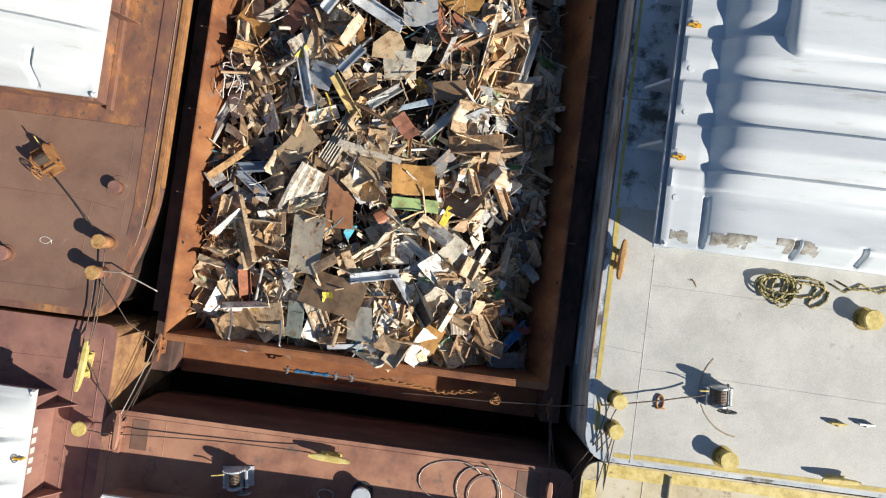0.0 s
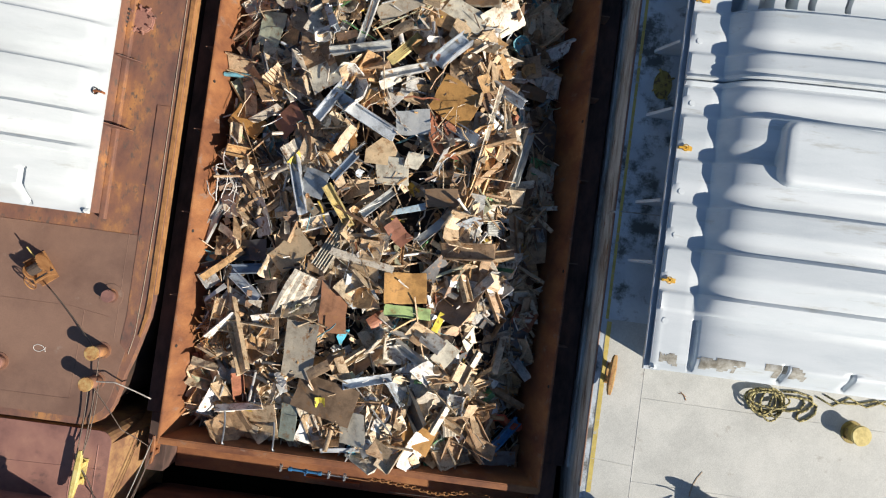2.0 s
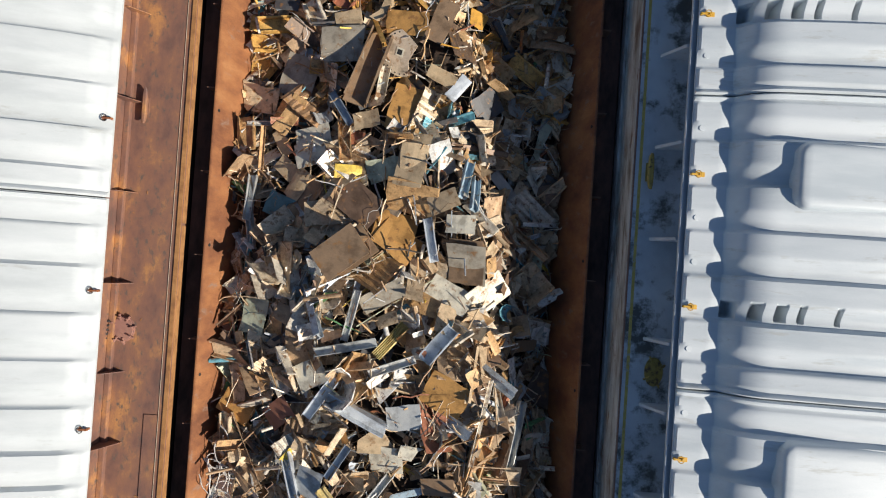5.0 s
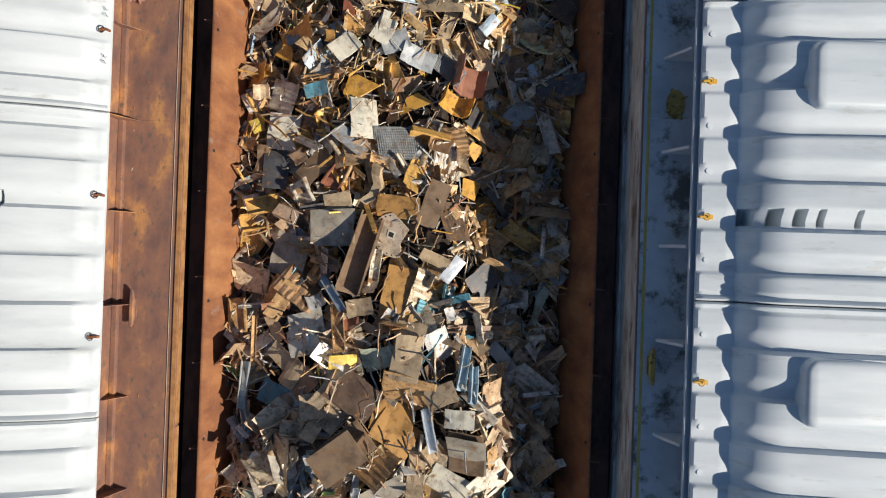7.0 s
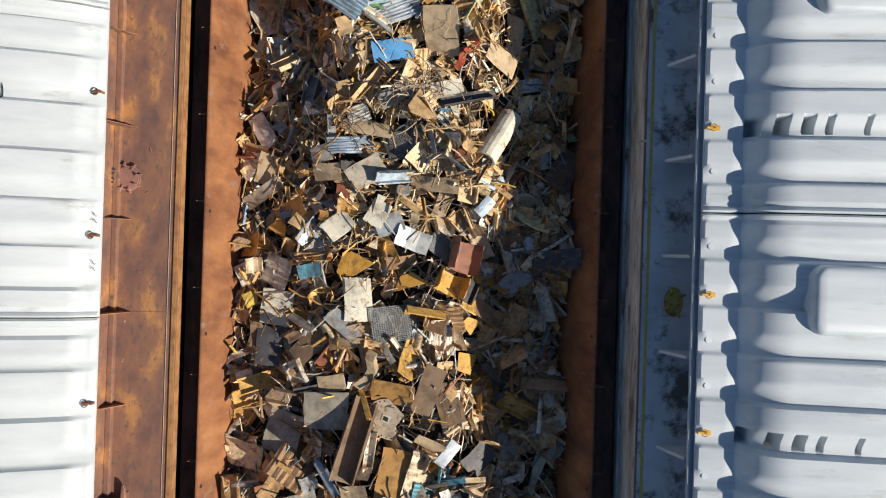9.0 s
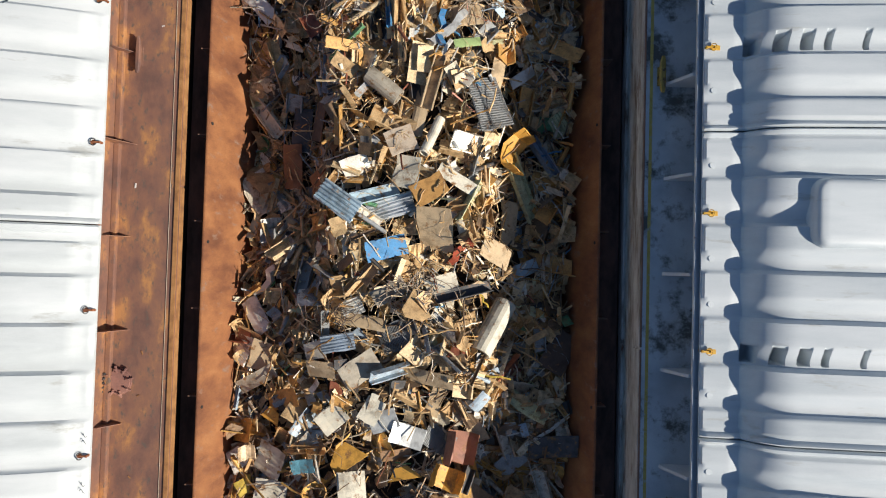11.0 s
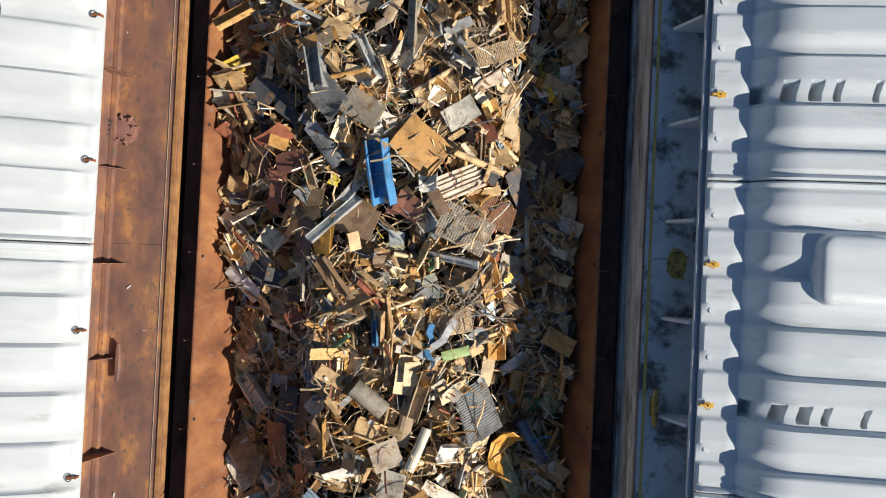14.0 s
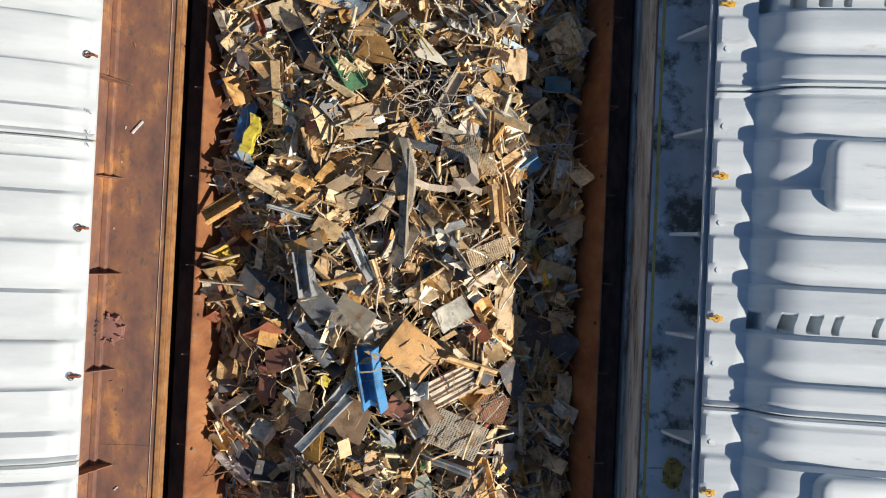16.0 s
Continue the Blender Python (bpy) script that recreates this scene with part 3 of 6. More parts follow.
box(bm, -4.5, -4.42, -25, -0.4, 2.4, 3.2, 0.01)
box(bm, 4.32, 4.4, -25, -0.4, 2.4, 3.2, 0.01)
part("coaming", bm, RUST_ORANGE, sm, "orange-brown hatch coaming")
kevel(sm, -0.2, 0.92, 2.4, 0.85, YELLOW, 88, 0.13, 0.28)
kevel(sm, -4.6, 0.9, 2.4, 0.75, RUST_ORANGE, 0, 0.13, 0.28)
kevel(sm, 4.35, 0.75, 2.4, 0.6, RUST_ORANGE, 0, 0.13, 0.28)
bollard(sm, 0.55, 0.25, 2.4, 0.2, 0.3, DARK_STEEL, GREY_STEEL)

se = thing("barge", "cream-decked barge with a chipped yellow end", "barge", "moored barges")
CREAM = material("chipped_cream_paint", [(0.50, 0.42, 0.26), (0.62, 0.55, 0.38), (0.66, 0.60, 0.46)], 1.5, 0.7, wear=(0.28, 0.20, 0.13), wear_scale=5, wear_at=0.6)
plan = [(4.88, -30), (15.6, -30), (15.6, 1.68), (5.45, 1.68)] + corner(5.22, 1.34, 0.34, 100, 180, 5)
hull(se, plan, -1.6, 2.96, CREAM, SHADE_DARK_HULL)
bm = B()
box(bm, 5.3, 6.6, 1.40, 1.65, 2.96, 2.966)
box(bm, 6.66, 15.0, 1.44, 1.64, 2.96, 2.966)
box(bm, 4.92, 5.2, -6, 1.3, 2.96, 2.966)
part("edge_stripe", bm, YELLOW, se, "chipped yellow edge paint")
bm = B()
box(bm, 6.6, 6.65, 1.1, 1.57, 2.96, 3.04, 0.01)
part("end_rib", bm, CREAM, se)
seam(se, [(6.1, 1.4), (6.1, -6)], 2.96, CREAM, 0.01)


# ---- lift-off covers ----
def smooth(a, b, v):
    t = min(1, max(0, (v - a) / (b - a)))
    return t * t * (3 - 2 * t)


def cover_shell(half, y0, y1, drops, south_end=False, blocks=None, gentle=False, north_end=False):
    """Corrugated arch over the hopper, u from the eave; built as a solid shell of even thickness."""
    steep, foot, rise, crown = (0.9, 0.12, 0.22, 0.22) if gentle else (0.86, 0.66, 0.33, 0.14)
    us = [0, 0.012, 0.05, 0.12, 0.2, 0.3, 0.4, 0.46, 0.5, 0.54, 0.58, 0.62, 0.66, 0.7, 0.74, 0.78, 0.83, 0.88, 0.94, 1.0, 1.06, 1.15, 1.3, 1.5, 1.7, 1.9, 2.2, 2.6, 3.0, 3.4, 3.8, half]
    if blocks:
        us = sorted(set(us) | {round(0.95 + 0.022 * k, 3) for k in range(100)} | {0.675, 0.69, 0.71, 0.73, 0.75, 0.77, 0.79, 0.805, 0.85, 0.865, 0.905, 0.93})
    slots = () if not south_end else ((1.12, 0.72),) if gentle else ((0.74, 1.0), (2.39, 0.42), (3.6, 0.42))
    us = sorted(set(us) | {round(c + d, 3) for c, _ in slots for d in (-0.07, -0.05, -0.03, -0.015, 0, 0.015, 0.03, 0.05, 0.07)})
    us = us + [2 * half - u for u in us[-2::-1]]
    n = max(8, int((y1 - y0) / 0.035))
    ys = [y0 + (y1 - y0) * k / n for k in range(n + 1)]

    def level(u, y):
        u = min(u, 2 * half - u)
        k = sum(d <= y for d in drops)
        lo = drops[k - 1] if k else drops[0] - 0.84
        hi = drops[k] if k < len(drops) else drops[-1] + 0.84
        f = (y - lo) / (hi - lo)
        r = smooth(0.10, 0.48, f) - smooth(0.91, 0.99, f)
        near = min(y - y0, y1 - y)
        if near < 0.16:
            r = 0.75
        if south_end and y - y0 < 1.25:
            r = 0.45 if y - y0 < 1.15 else r
        back = 0.12 * (1 - r)
        z = 0.02 + 0.045 * r * (u > 0.03) + 0.05 * min(1, u / 0.5)
        t = min(1, max(0, (u - foot - back * 0.5) / steep))
        z += rise * (smooth(0, 1, t) if gentle else 1 - (1 - t) ** 2.6) + 0.12 * min(1, max(0, (u - 0.7) / 1.2)) + crown * math.sin(min(1, max(0, (u - 1.9) / (half - 1.9))) * math.pi / 2)
        if gentle:
            z = 0.02 + 0.03 * r * (u > 0.03) + 0.72 * (1 - (1 - u / half) ** 2.3)
        z += 0.07 * r * smooth(foot, foot + 0.3, u)
        if near < 0.085:
            z += 0.06 * smooth(0.0, 0.03, near) * (1 - smooth(0.06, 0.085, near)) + 0.012
        if north_end:
            end = smooth(0.0, 0.5, y1 - y)
            z = 0.03 + (z - 0.03) * (0.06 + 0.94 * end) if u > 0.05 else z
        if south_end:
            end = smooth(0.0, 0.42, y - y0) if gentle else 0.45 * smooth(0.0, 0.35, y - y0) + 0.55 * smooth(0.9, 1.95, y - y0)
            z = 0.03 + (z - 0.03) * (0.06 + 0.94 * end) if u > 0.05 else z
            for c, reach in slots:
                if 0.04 < y - y0 < reach and abs(u - c) < 0.06:
                    z -= 0.10 * (1 - smooth(0.03, 0.06, abs(u - c))) * smooth(0.04, 0.12, y - y0)
        if blocks and abs(y - blocks) < 0.16:
            k = (u - 0.68) / 0.4 if u < 1.9 else (u - 1.9) / 0.62
            if (1.6 if gentle else 0.68) < u < 3.1 and (k - math.floor(k)) < (0.5 if u < 1.9 else 0.14):
                z -= 0.42 * (1 - smooth(0.12, 0.16, abs(y - blocks)))
        return z

    verts = []
    for y in ys:
        for u in us:
            verts.append((u, y, level(u, y)))
    m = len(us)
    faces = [(a * m + b, a * m + b + 1, (a + 1) * m + b + 1, (a + 1) * m + b) for a in range(n) for b in range(m - 1)]
    base = len(verts)
    rim = [a * m for a in range(n + 1)] + [n * m + b for b in range(1, m)] + [a * m + m - 1 for a in range(n - 1, -1, -1)] + [b for b in range(m - 2, 0, -1)]
    for i in rim:
        x, y, z = verts[i]
        verts.append((x, y, -0.03))
    c = len(rim)
    faces += [(rim[k], base + k, base + (k + 1) % c, rim[(k + 1) % c]) for k in range(c)]
    return verts, faces, level


def clamp(cover, x, y, z, side, mat):
    """A hold-down clamp: plate, hook and ring."""
    m = pose(x, y, z, 0, 0, 0 if side > 0 else 180)
    bm = B()
    box(bm, -0.02, 0.13, -0.045, 0.045, 0.0, 0.018, 0.004, m)
    c = part("clamp", bm, mat, cover, "small steel hold-down clamp")
    bm = B()
    box(bm, -0.12, 0.05, -0.018, 0.018, 0.015, 0.045, 0.006, m)
    box(bm, -0.13, -0.10, -0.022, 0.022, -0.14, 0.045, 0.006, m)
    part("hook", bm, mat, c)
    bm = B()
    tube(bm, [m @ Vector((0.0 + 0.05 * math.cos(a), 0.065 * math.sin(a), 0.05 + 0.02 * math.cos(a))) for a in [2 * math.pi * k / 12 for k in range(13)]], 0.009, 6)
    part("ring", bm, mat if side > 0 else DARK_STEEL, c)
    return c


def barge_cover(name, label, group, x, z, side, y0, y1, drops, mat, clamp_mat, clamps, hatch=None, south_end=False, blocks=None, half=4.2, north_end=False):
    """side +1: the eave faces west; -1: the eave faces east."""
    cover = thing(name, label, "hatch cover", group, at=Matrix.Translation((0, 0, 0)))
    verts, faces, level = cover_shell(half, y0, y1, drops, south_end, blocks, side < 0, north_end)
    verts = [(x + side * u, y, z + h) for u, y, h in verts]
    if side < 0:
        faces = [f[::-1] for f in faces]
    shell = part("shell", (verts, faces), mat, cover, "", True)
    shell.data.set_sharp_from_angle(angle=radians(42))
    if not (side > 0 and y1 < 45):
        stains = ()
    elif south_end:
        stains = [(0.15, 0.5, 0.1, 0.36), (0.75, 1.65, 0.12, 0.38), (1.95, 2.8, 0.14, 0.4)]
    else:
        stains = ()
    for u0, u1, v0, v1 in stains:
        vs, fs = [], []
        for i in range(15):
            for j in range(11):
                u, v = u0 + (u1 - u0) * i / 14, y0 + v0 + (v1 - v0) * j / 10
                vs.append((x + side * u, v, z + level(u, v) + 0.005))
                edge_in = min(i, 14 - i, j, 10 - j) / 4
                if i < 14 and j < 10 and noise.noise((u * 6, v * 6, 3)) + edge_in * 0.6 > 0.1:
                    a = i * 11 + j
                    fs.append((a, a + 11, a + 12, a + 1))
        if fs:
            part("dirt_stain", (vs, fs), GRIME, cover, "brown-grey dirt patch")
    for d in (drops if side > 0 and y1 < 45 else ()):
        v0 = d + 0.04
        if not y0 + 0.1 < v0 < y1 - 0.4:
            continue
        if min(abs(y - v0) for y in clamps) > 0.3:
            pad = level(0.17, v0 + 0.16)
            part("round_pad", cyl(B(), 0.06, 0.012, pose(x + side * 0.17, v0 + 0.16, z + pad - 0.002), 18, bevel=0.005), mat, cover)
    for y in clamps:
        clamp(cover, x + side * 0.14, y, z + level(0.14, y) + 0.002, side, clamp_mat)
    if hatch:
        hx, hy, w, d = hatch
        hz = z + level(abs(hx - x) + 0.15, hy)
        bm = B()
        rings = []
        for inset, dz in ((-0.02, -0.3), (-0.02, 0.06), (0.0, 0.12), (0.015, 0.19), (0.05, 0.235), (0.11, 0.255), (0.3, 0.262)):
            out = []
            for sx, sy, a in ((1, 1, 0), (-1, 1, 90), (-1, -1, 180), (1, -1, 270)):
                out += corner(hx + side * w / 2 + sx * (w / 2 - 0.24), hy + sy * (d / 2 - 0.24), max(0.02, 0.24 - inset), a, a + 90, 6)
            rings.append([bm.verts.new((p, q, hz + dz)) for p, q in out])
        for a, b in zip(rings, rings[1:]):
            for i in range(len(a)):
                bm.faces.new((a[i], a[(i + 1) % len(a)], b[(i + 1) % len(a)], b[i]))
        bm.faces.new(rings[-1])
        h = part("hatch", bm, mat, cover, "raised round-cornered access hatch", True)
        bm = B()
        cyl(bm, 0.012, 0.09, pose(hx + side * 0.45, hy - d / 2 - 0.03, hz - 0.02), 8)
        box(bm, hx + side * 0.38, hx + side * 0.52, hy - d / 2 - 0.045, hy - d / 2 - 0.02, hz + 0.05, hz + 0.07)
        part("hatch_toggle", bm, DARK_STEEL, h)
    return cover, level


GX, GZ = 5.56, 3.86
joints = [6.02, 11.55, 17.07, 22.58, 28.1, 33.62, 39.14, 44.66, 50.2, 55.7]
for k, (a, b) in enumerate(zip(joints, joints[1:])):
    cl = (a + 1.70, a + 4.22) if k == 0 else (a + 1.54, a + 4.03)
    barge_cover("barge_cover", "pale grey corrugated fibreglass cover on the barge coaming", "grey barge covers", GX, GZ, 1, a + 0.012, b - 0.012, [a + d + (0.18 if k == 0 else 0) for d in (0.56, 1.35, 2.19, 3.02, 3.86, 4.71)], COVER_GREY, CLAMP_YELLOW, cl,
                (7.19, a + 4.03 if k else a + 4.23, 2.4, 1.2), k == 0, None if k == 0 else a + 1.54)
WX, WZ = -5.60, 3.38
joints = [7.5, 14.42, 20.28, 26.13, 31.98, 37.85, 43.7, 49.5, 55.4]
for k, (a, b) in enumerate(zip(joints, joints[1:])):
    cl = (9.91, 12.6) if k == 0 else (a + 1.55, a + 4.25)
    barge_cover("barge_cover", "white corrugated fibreglass cover on the rusty coaming", "white barge covers", WX, WZ, -1, a + 0.012, b - 0.012, [a + d for d in ((1.35, 2.0, 2.88, 3.79, 4.69, 5.62, 6.4) if k == 0 else (0.58, 1.37, 2.24, 3.14, 4.03, 4.93, 5.53))], COVER_WHITE, CLAMP_RUST, cl,
                None, k == 0, None if k == 0 else a + 4.1)
barge_cover("barge_cover", "white fibreglass cover on a faded red barge", "white barge covers", -5.98, 3.2, -1, -6, 1.68, [-5.2 + 0.85 * j for j in range(7)], COVER_WHITE, CLAMP_YELLOW, (0.35, -2.0), north_end=True)
barge_cover("barge_cover", "white fibreglass cover on a dull red barge", "white barge covers", 4.4, 3.22, -1, -6, -0.15, [-5.2 + 0.85 * j for j in range(5)], COVER_WHITE, CLAMP_YELLOW, (-1.5,), half=4.4, north_end=True)


# ---- scrap heap ----
rng = np.random.default_rng(7)
YS = np.array([2.9, 5, 8, 11, 14, 17, 20, 23, 27, 31, 34, 37, 41, 46, 62])
CROWN = np.array([1.45, 1.75, 2.1, 2.3, 2.15, 1.75, 1.5, 1.75, 2.15, 2.3, 2.5, 2.55, 2.4, 2.2, 1.5])
LEFT = np.array([1.05, 1.2, 1.25, 1.2, 1.05, 0.85, 0.8, 0.85, 1.0, 1.22, 1.42, 1.5, 1.5, 1.3, 1.0])
RIGHT = np.array([0.7, 0.75, 0.7, 0.55, 0.5, 0.55, 0.6, 0.75, 0.95, 1.05, 1.05, 1.05, 1.05, 1.0, 0.8])
wave = [(rng.uniform(0.5, 2.6), rng.uniform(0.5, 2.6), rng.uniform(0, 6.28), rng.uniform(0.04, 0.11)) for _ in range(14)]


def ground(x, y):
    c, l, r = np.interp(y, YS, CROWN), np.interp(y, YS, LEFT), np.interp(y, YS, RIGHT)
    hollow = np.exp(-((y - 28.0) / 3.6) ** 2) * np.clip((-1.4 - x) / 0.7, 0, 1) * 0.95
    tl = np.clip((x + 3.9) / 2.5, 0, 1)
    shelf = np.interp(y, [10, 15, 17.5, 21, 24, 44], [3.8, 3.2, 2.4, 2.4, 2.85, 3.2])
    tr = np.clip((shelf - x) / np.interp(y, [10, 16, 44], [2.0, 1.7, 1.6]), 0, 1)
    tr = tr * tr * (3 - 2 * tr)
    z = np.where(x < 0, l + (c - l) * tl, r + (c - r) * tr) - hollow
    for a, b, p, k in wave:
        z = z + k * np.sin(a * x + b * y + p)
    return z


def extrude(profile, rings):
    """A closed outline (k, 2) in y and z, carried along x through rings of (x, dy, dz, twist)."""
    k = len(profile)
    verts = []
    for x, dy, dz, tw in rings:
        c, s = math.cos(tw), math.sin(tw)
        verts += [(x, y * c - z * s + dy, y * s + z * c + dz) for y, z in profile]
    faces = [(a * k + i, a * k + (i + 1) % k, (a + 1) * k + (i + 1) % k, (a + 1) * k + i) for a in range(len(rings) - 1) for i in range(k)]
    faces += [tuple(range(k))[::-1], tuple(range((len(rings) - 1) * k, len(rings) * k))]
    return np.array(verts, float), faces


def bent(n, amount, crease=0.0):
    out = []
    for i in range(n + 1):
        x = -0.5 + i / n
        out.append((x, 0.0, amount * (0.25 - x * x) + crease * abs(x), 0.0))
    return out


def flat_profile(t=0.02, bow=0.0):
    a = [(-0.5 + k / 4, bow * (0.25 - (-0.5 + k / 4) ** 2)) for k in range(5)]
    return [(y, z - t) for y, z in a] + [(y, z) for y, z in a[::-1]]


def polygon_plate(k, t):
    ang = np.sort(rng.uniform(0, 2 * np.pi, k))
    rad = rng.uniform(0.3, 0.55, k)
    pts = np.stack([rad * np.cos(ang), rad * np.sin(ang)], 1)
    v = np.concatenate([np.c_[pts, np.full(k, -t)], np.c_[pts, np.zeros(k)]])
    v[:, 2] += rng.normal(0, 0.04) * v[:, 0] ** 2 * 4
    f = [tuple(range(k))[::-1], tuple(range(k, 2 * k))] + [(i, (i + 1) % k, k + (i + 1) % k, k + i) for i in range(k)]
    return v, f


def pipe_profile(seg=15, wall=0.12):
    """An open ring, cut with a slot, so that the tube is hollow."""
    out = [(0.5 * math.cos(a), 0.5 * math.sin(a)) for a in [0.05 + 6.18 * i / seg for i in range(seg + 1)]]
    return out + [((0.5 - wall) / 0.5 * y, (0.5 - wall) / 0.5 * z) for y, z in out[::-1]]


ANGLE = [(-0.5, -0.5), (0.5, -0.5), (0.5, -0.42), (-0.42, -0.42), (-0.42, 0.5), (-0.5, 0.5)]
CHANNEL = [(-0.5, -0.3), (0.5, -0.3), (0.5, 0.3), (0.43, 0.3), (0.43, -0.22), (-0.43, -0.22), (-0.43, 0.3), (-0.5, 0.3)]
IBEAM = [(-0.5, -0.5), (0.5, -0.5), (0.5, -0.42), (0.05, -0.42), (0.05, 0.42), (0.5, 0.42), (0.5, 0.5), (-0.5, 0.5), (-0.5, 0.42), (-0.05, 0.42), (-0.05, -0.42), (-0.5, -0.42)]
WAVY = [(-0.5 + k / 12, 0.05 * (1 if k % 2 else -1)) for k in range(13)] + [(-0.5 + k / 12, 0.05 * (1 if k % 2 else -1) - 0.025) for k in range(12, -1, -1)]

SHAPES = {"plate": [], "shard": [], "bar": [], "angle": [], "channel": [], "beam": [], "pipe": [], "wavy": [], "curl": []}
for _ in range(16):
    SHAPES["plate"].append(extrude(flat_profile(0.02, rng.uniform(-0.5, 0.5) * rng.choice([0.15, 0.3, 1.0])), bent(3, rng.uniform(-0.8, 0.8) * rng.choice([0.15, 0.3, 1.0]), rng.choice([0, 0, 0.4]))))
    SHAPES["shard"].append(polygon_plate(int(rng.integers(4, 8)), 0.022))
    SHAPES["bar"].append(extrude([(-0.5, -0.5), (0.5, -0.5), (0.5, 0.5), (-0.5, 0.5)], [(-0.5 + i / 4, rng.normal(0, 0.6), rng.normal(0, 0.6), 0) for i in range(5)]))
    SHAPES["angle"].append(extrude(ANGLE, bent(2, rng.uniform(-0.2, 0.5))))
    SHAPES["channel"].append(extrude(CHANNEL, bent(2, rng.uniform(-0.1, 0.3))))
    SHAPES["beam"].append(extrude(IBEAM, bent(1, 0.0)))
    SHAPES["pipe"].append(extrude(pipe_profile(), bent(2, rng.uniform(-0.1, 0.3))))
    SHAPES["wavy"].append(extrude(WAVY, bent(3, rng.uniform(-0.3, 0.3))))
    SHAPES["curl"].append(extrude(flat_profile(0.015, 0.0), [(0.5 * math.sin(a) * 0.8, 0, 0.35 * (1 - math.cos(a)), 0) for a in np.linspace(-1.9, rng.uniform(0.5, 1.9), 6)]))


for kind, rough in (("plate", 0.022), ("shard", 0.02), ("channel", 0.02), ("wavy", 0.02), ("curl", 0.03), ("angle", 0.02)):
    SHAPES[kind] = [(v + rng.normal(0, rough, v.shape) * (0.5, 1.0, 0.25), f) for v, f in SHAPES[kind]]
for _ in range(16):
    a = np.cumsum(rng.normal(0, 0.55, 10))
    p = np.cumsum(np.stack([np.cos(a), np.sin(a), rng.normal(0, 0.22, 10)], 1), 0)
    p = (p - p.mean(0)) / 10
    tri = [(0.5, 0), (-0.25, 0.43), (-0.25, -0.43)]
    v = [(q[0] - s[0] * 0.012 * math.sin(b), q[1] + s[0] * 0.012 * math.cos(b), q[2] + s[1] * 0.012) for q, b in zip(p, a) for s in tri]
    f = [(3 * i + j, 3 * i + (j + 1) % 3, 3 * i + 3 + (j + 1) % 3, 3 * i + 3 + j) for i in range(9) for j in range(3)]
    SHAPES.setdefault("wire", []).append((np.array(v), f))


for _ in range(16):
    v, f = [], []
    sag_by = rng.uniform(-0.25, 0.25)
    for k in range(21):
        for x0, x1, y0, y1 in ((-0.5 + k / 20.5, -0.484 + k / 20.5, -0.5, 0.5), (-0.5, 0.5, -0.5 + k / 20.5, -0.484 + k / 20.5)):
            b0 = len(v)
            v += [(x, y, z + sag_by * (x * x + y * y)) for z in (-0.02, 0.02) for x, y in ((x0, y0), (x1, y0), (x1, y1), (x0, y1))]
            f += [tuple(b0 + i for i in q) for q in ((0, 3, 2, 1), (4, 5, 6, 7), (0, 1, 5, 4), (1, 2, 6, 5), (2, 3, 7, 6), (3, 0, 4, 7))]
    SHAPES.setdefault("mesh", []).append((np.array(v), f))


def size_of(kind, big):
    """Length, width and height scale."""
    g = min(1.65, rng.lognormal(-0.04, 0.42)) * big
    if kind == "plate":
        l = 0.30 * g
        return l * 1.1, l * rng.uniform(0.22, 0.85), 0.30 * max(0.5, g * 0.6)
    if kind == "wire":
        l = rng.uniform(0.5, 1.4)
        return l, l, l
    if kind == "shard":
        l = 0.32 * g
        return l, l * rng.uniform(0.5, 1.0), 0.35
    if kind == "bar":
        return 0.55 * g, rng.uniform(0.015, 0.035), rng.uniform(0.015, 0.03)
    if kind in ("angle", "channel"):
        w = rng.uniform(0.06, 0.13) if rng.random() < 0.5 else rng.uniform(0.15, 0.42)
        return max(0.55 * g, 1.3 * w), w, min(w, 0.2)
    if kind == "beam":
        w = rng.uniform(0.1, 0.2)
        return 0.6 * g, w, w * 1.2
    if kind == "pipe":
        w = rng.uniform(0.04, 0.11)
        return 0.5 * g, w, w
    if kind == "wavy":
        return 0.4 * g, 0.35 * g, 0.35
    return 0.3 * g, 0.2 * g, 0.3 * g


def resting(x, y, lift, tilt, heading=None):
    """A pose on the heap's slope with a random heading and tilt."""
    e = 0.15
    nx = -(ground(x + e, y) - ground(x - e, y)) / (2 * e)
    ny = -(ground(x, y + e) - ground(x, y - e)) / (2 * e)
    n = Vector((0.7 * float(nx) + rng.normal(0, tilt), 0.7 * float(ny) + rng.normal(0, tilt), 1)).normalized()
    h = rng.uniform(0, 2 * math.pi) if heading is None else heading
    a = Vector((math.cos(h), math.sin(h), 0))
    a = (a - n * a.dot(n)).normalized()
    b = n.cross(a)
    return Matrix(((a.x, b.x, n.x, x), (a.y, b.y, n.y, y), (a.z, b.z, n.z, float(ground(x, y)) + lift), (0, 0, 0, 1)))


KINDS = ["plate", "shard", "bar", "angle", "channel", "beam", "pipe", "wavy", "curl", "wire"]
SHARE = [0.30, 0.09, 0.15, 0.10, 0.15, 0.02, 0.05, 0.015, 0.075, 0.05]
heap = thing("scrap_heap", "heap of mixed shredded and cut scrap metal filling the barge hopper", "scrap heap")
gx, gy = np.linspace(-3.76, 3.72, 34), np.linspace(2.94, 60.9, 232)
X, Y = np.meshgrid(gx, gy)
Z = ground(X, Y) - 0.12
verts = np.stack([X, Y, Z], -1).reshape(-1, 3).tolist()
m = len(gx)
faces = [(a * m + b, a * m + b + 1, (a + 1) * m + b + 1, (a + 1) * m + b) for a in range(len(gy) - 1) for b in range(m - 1)]
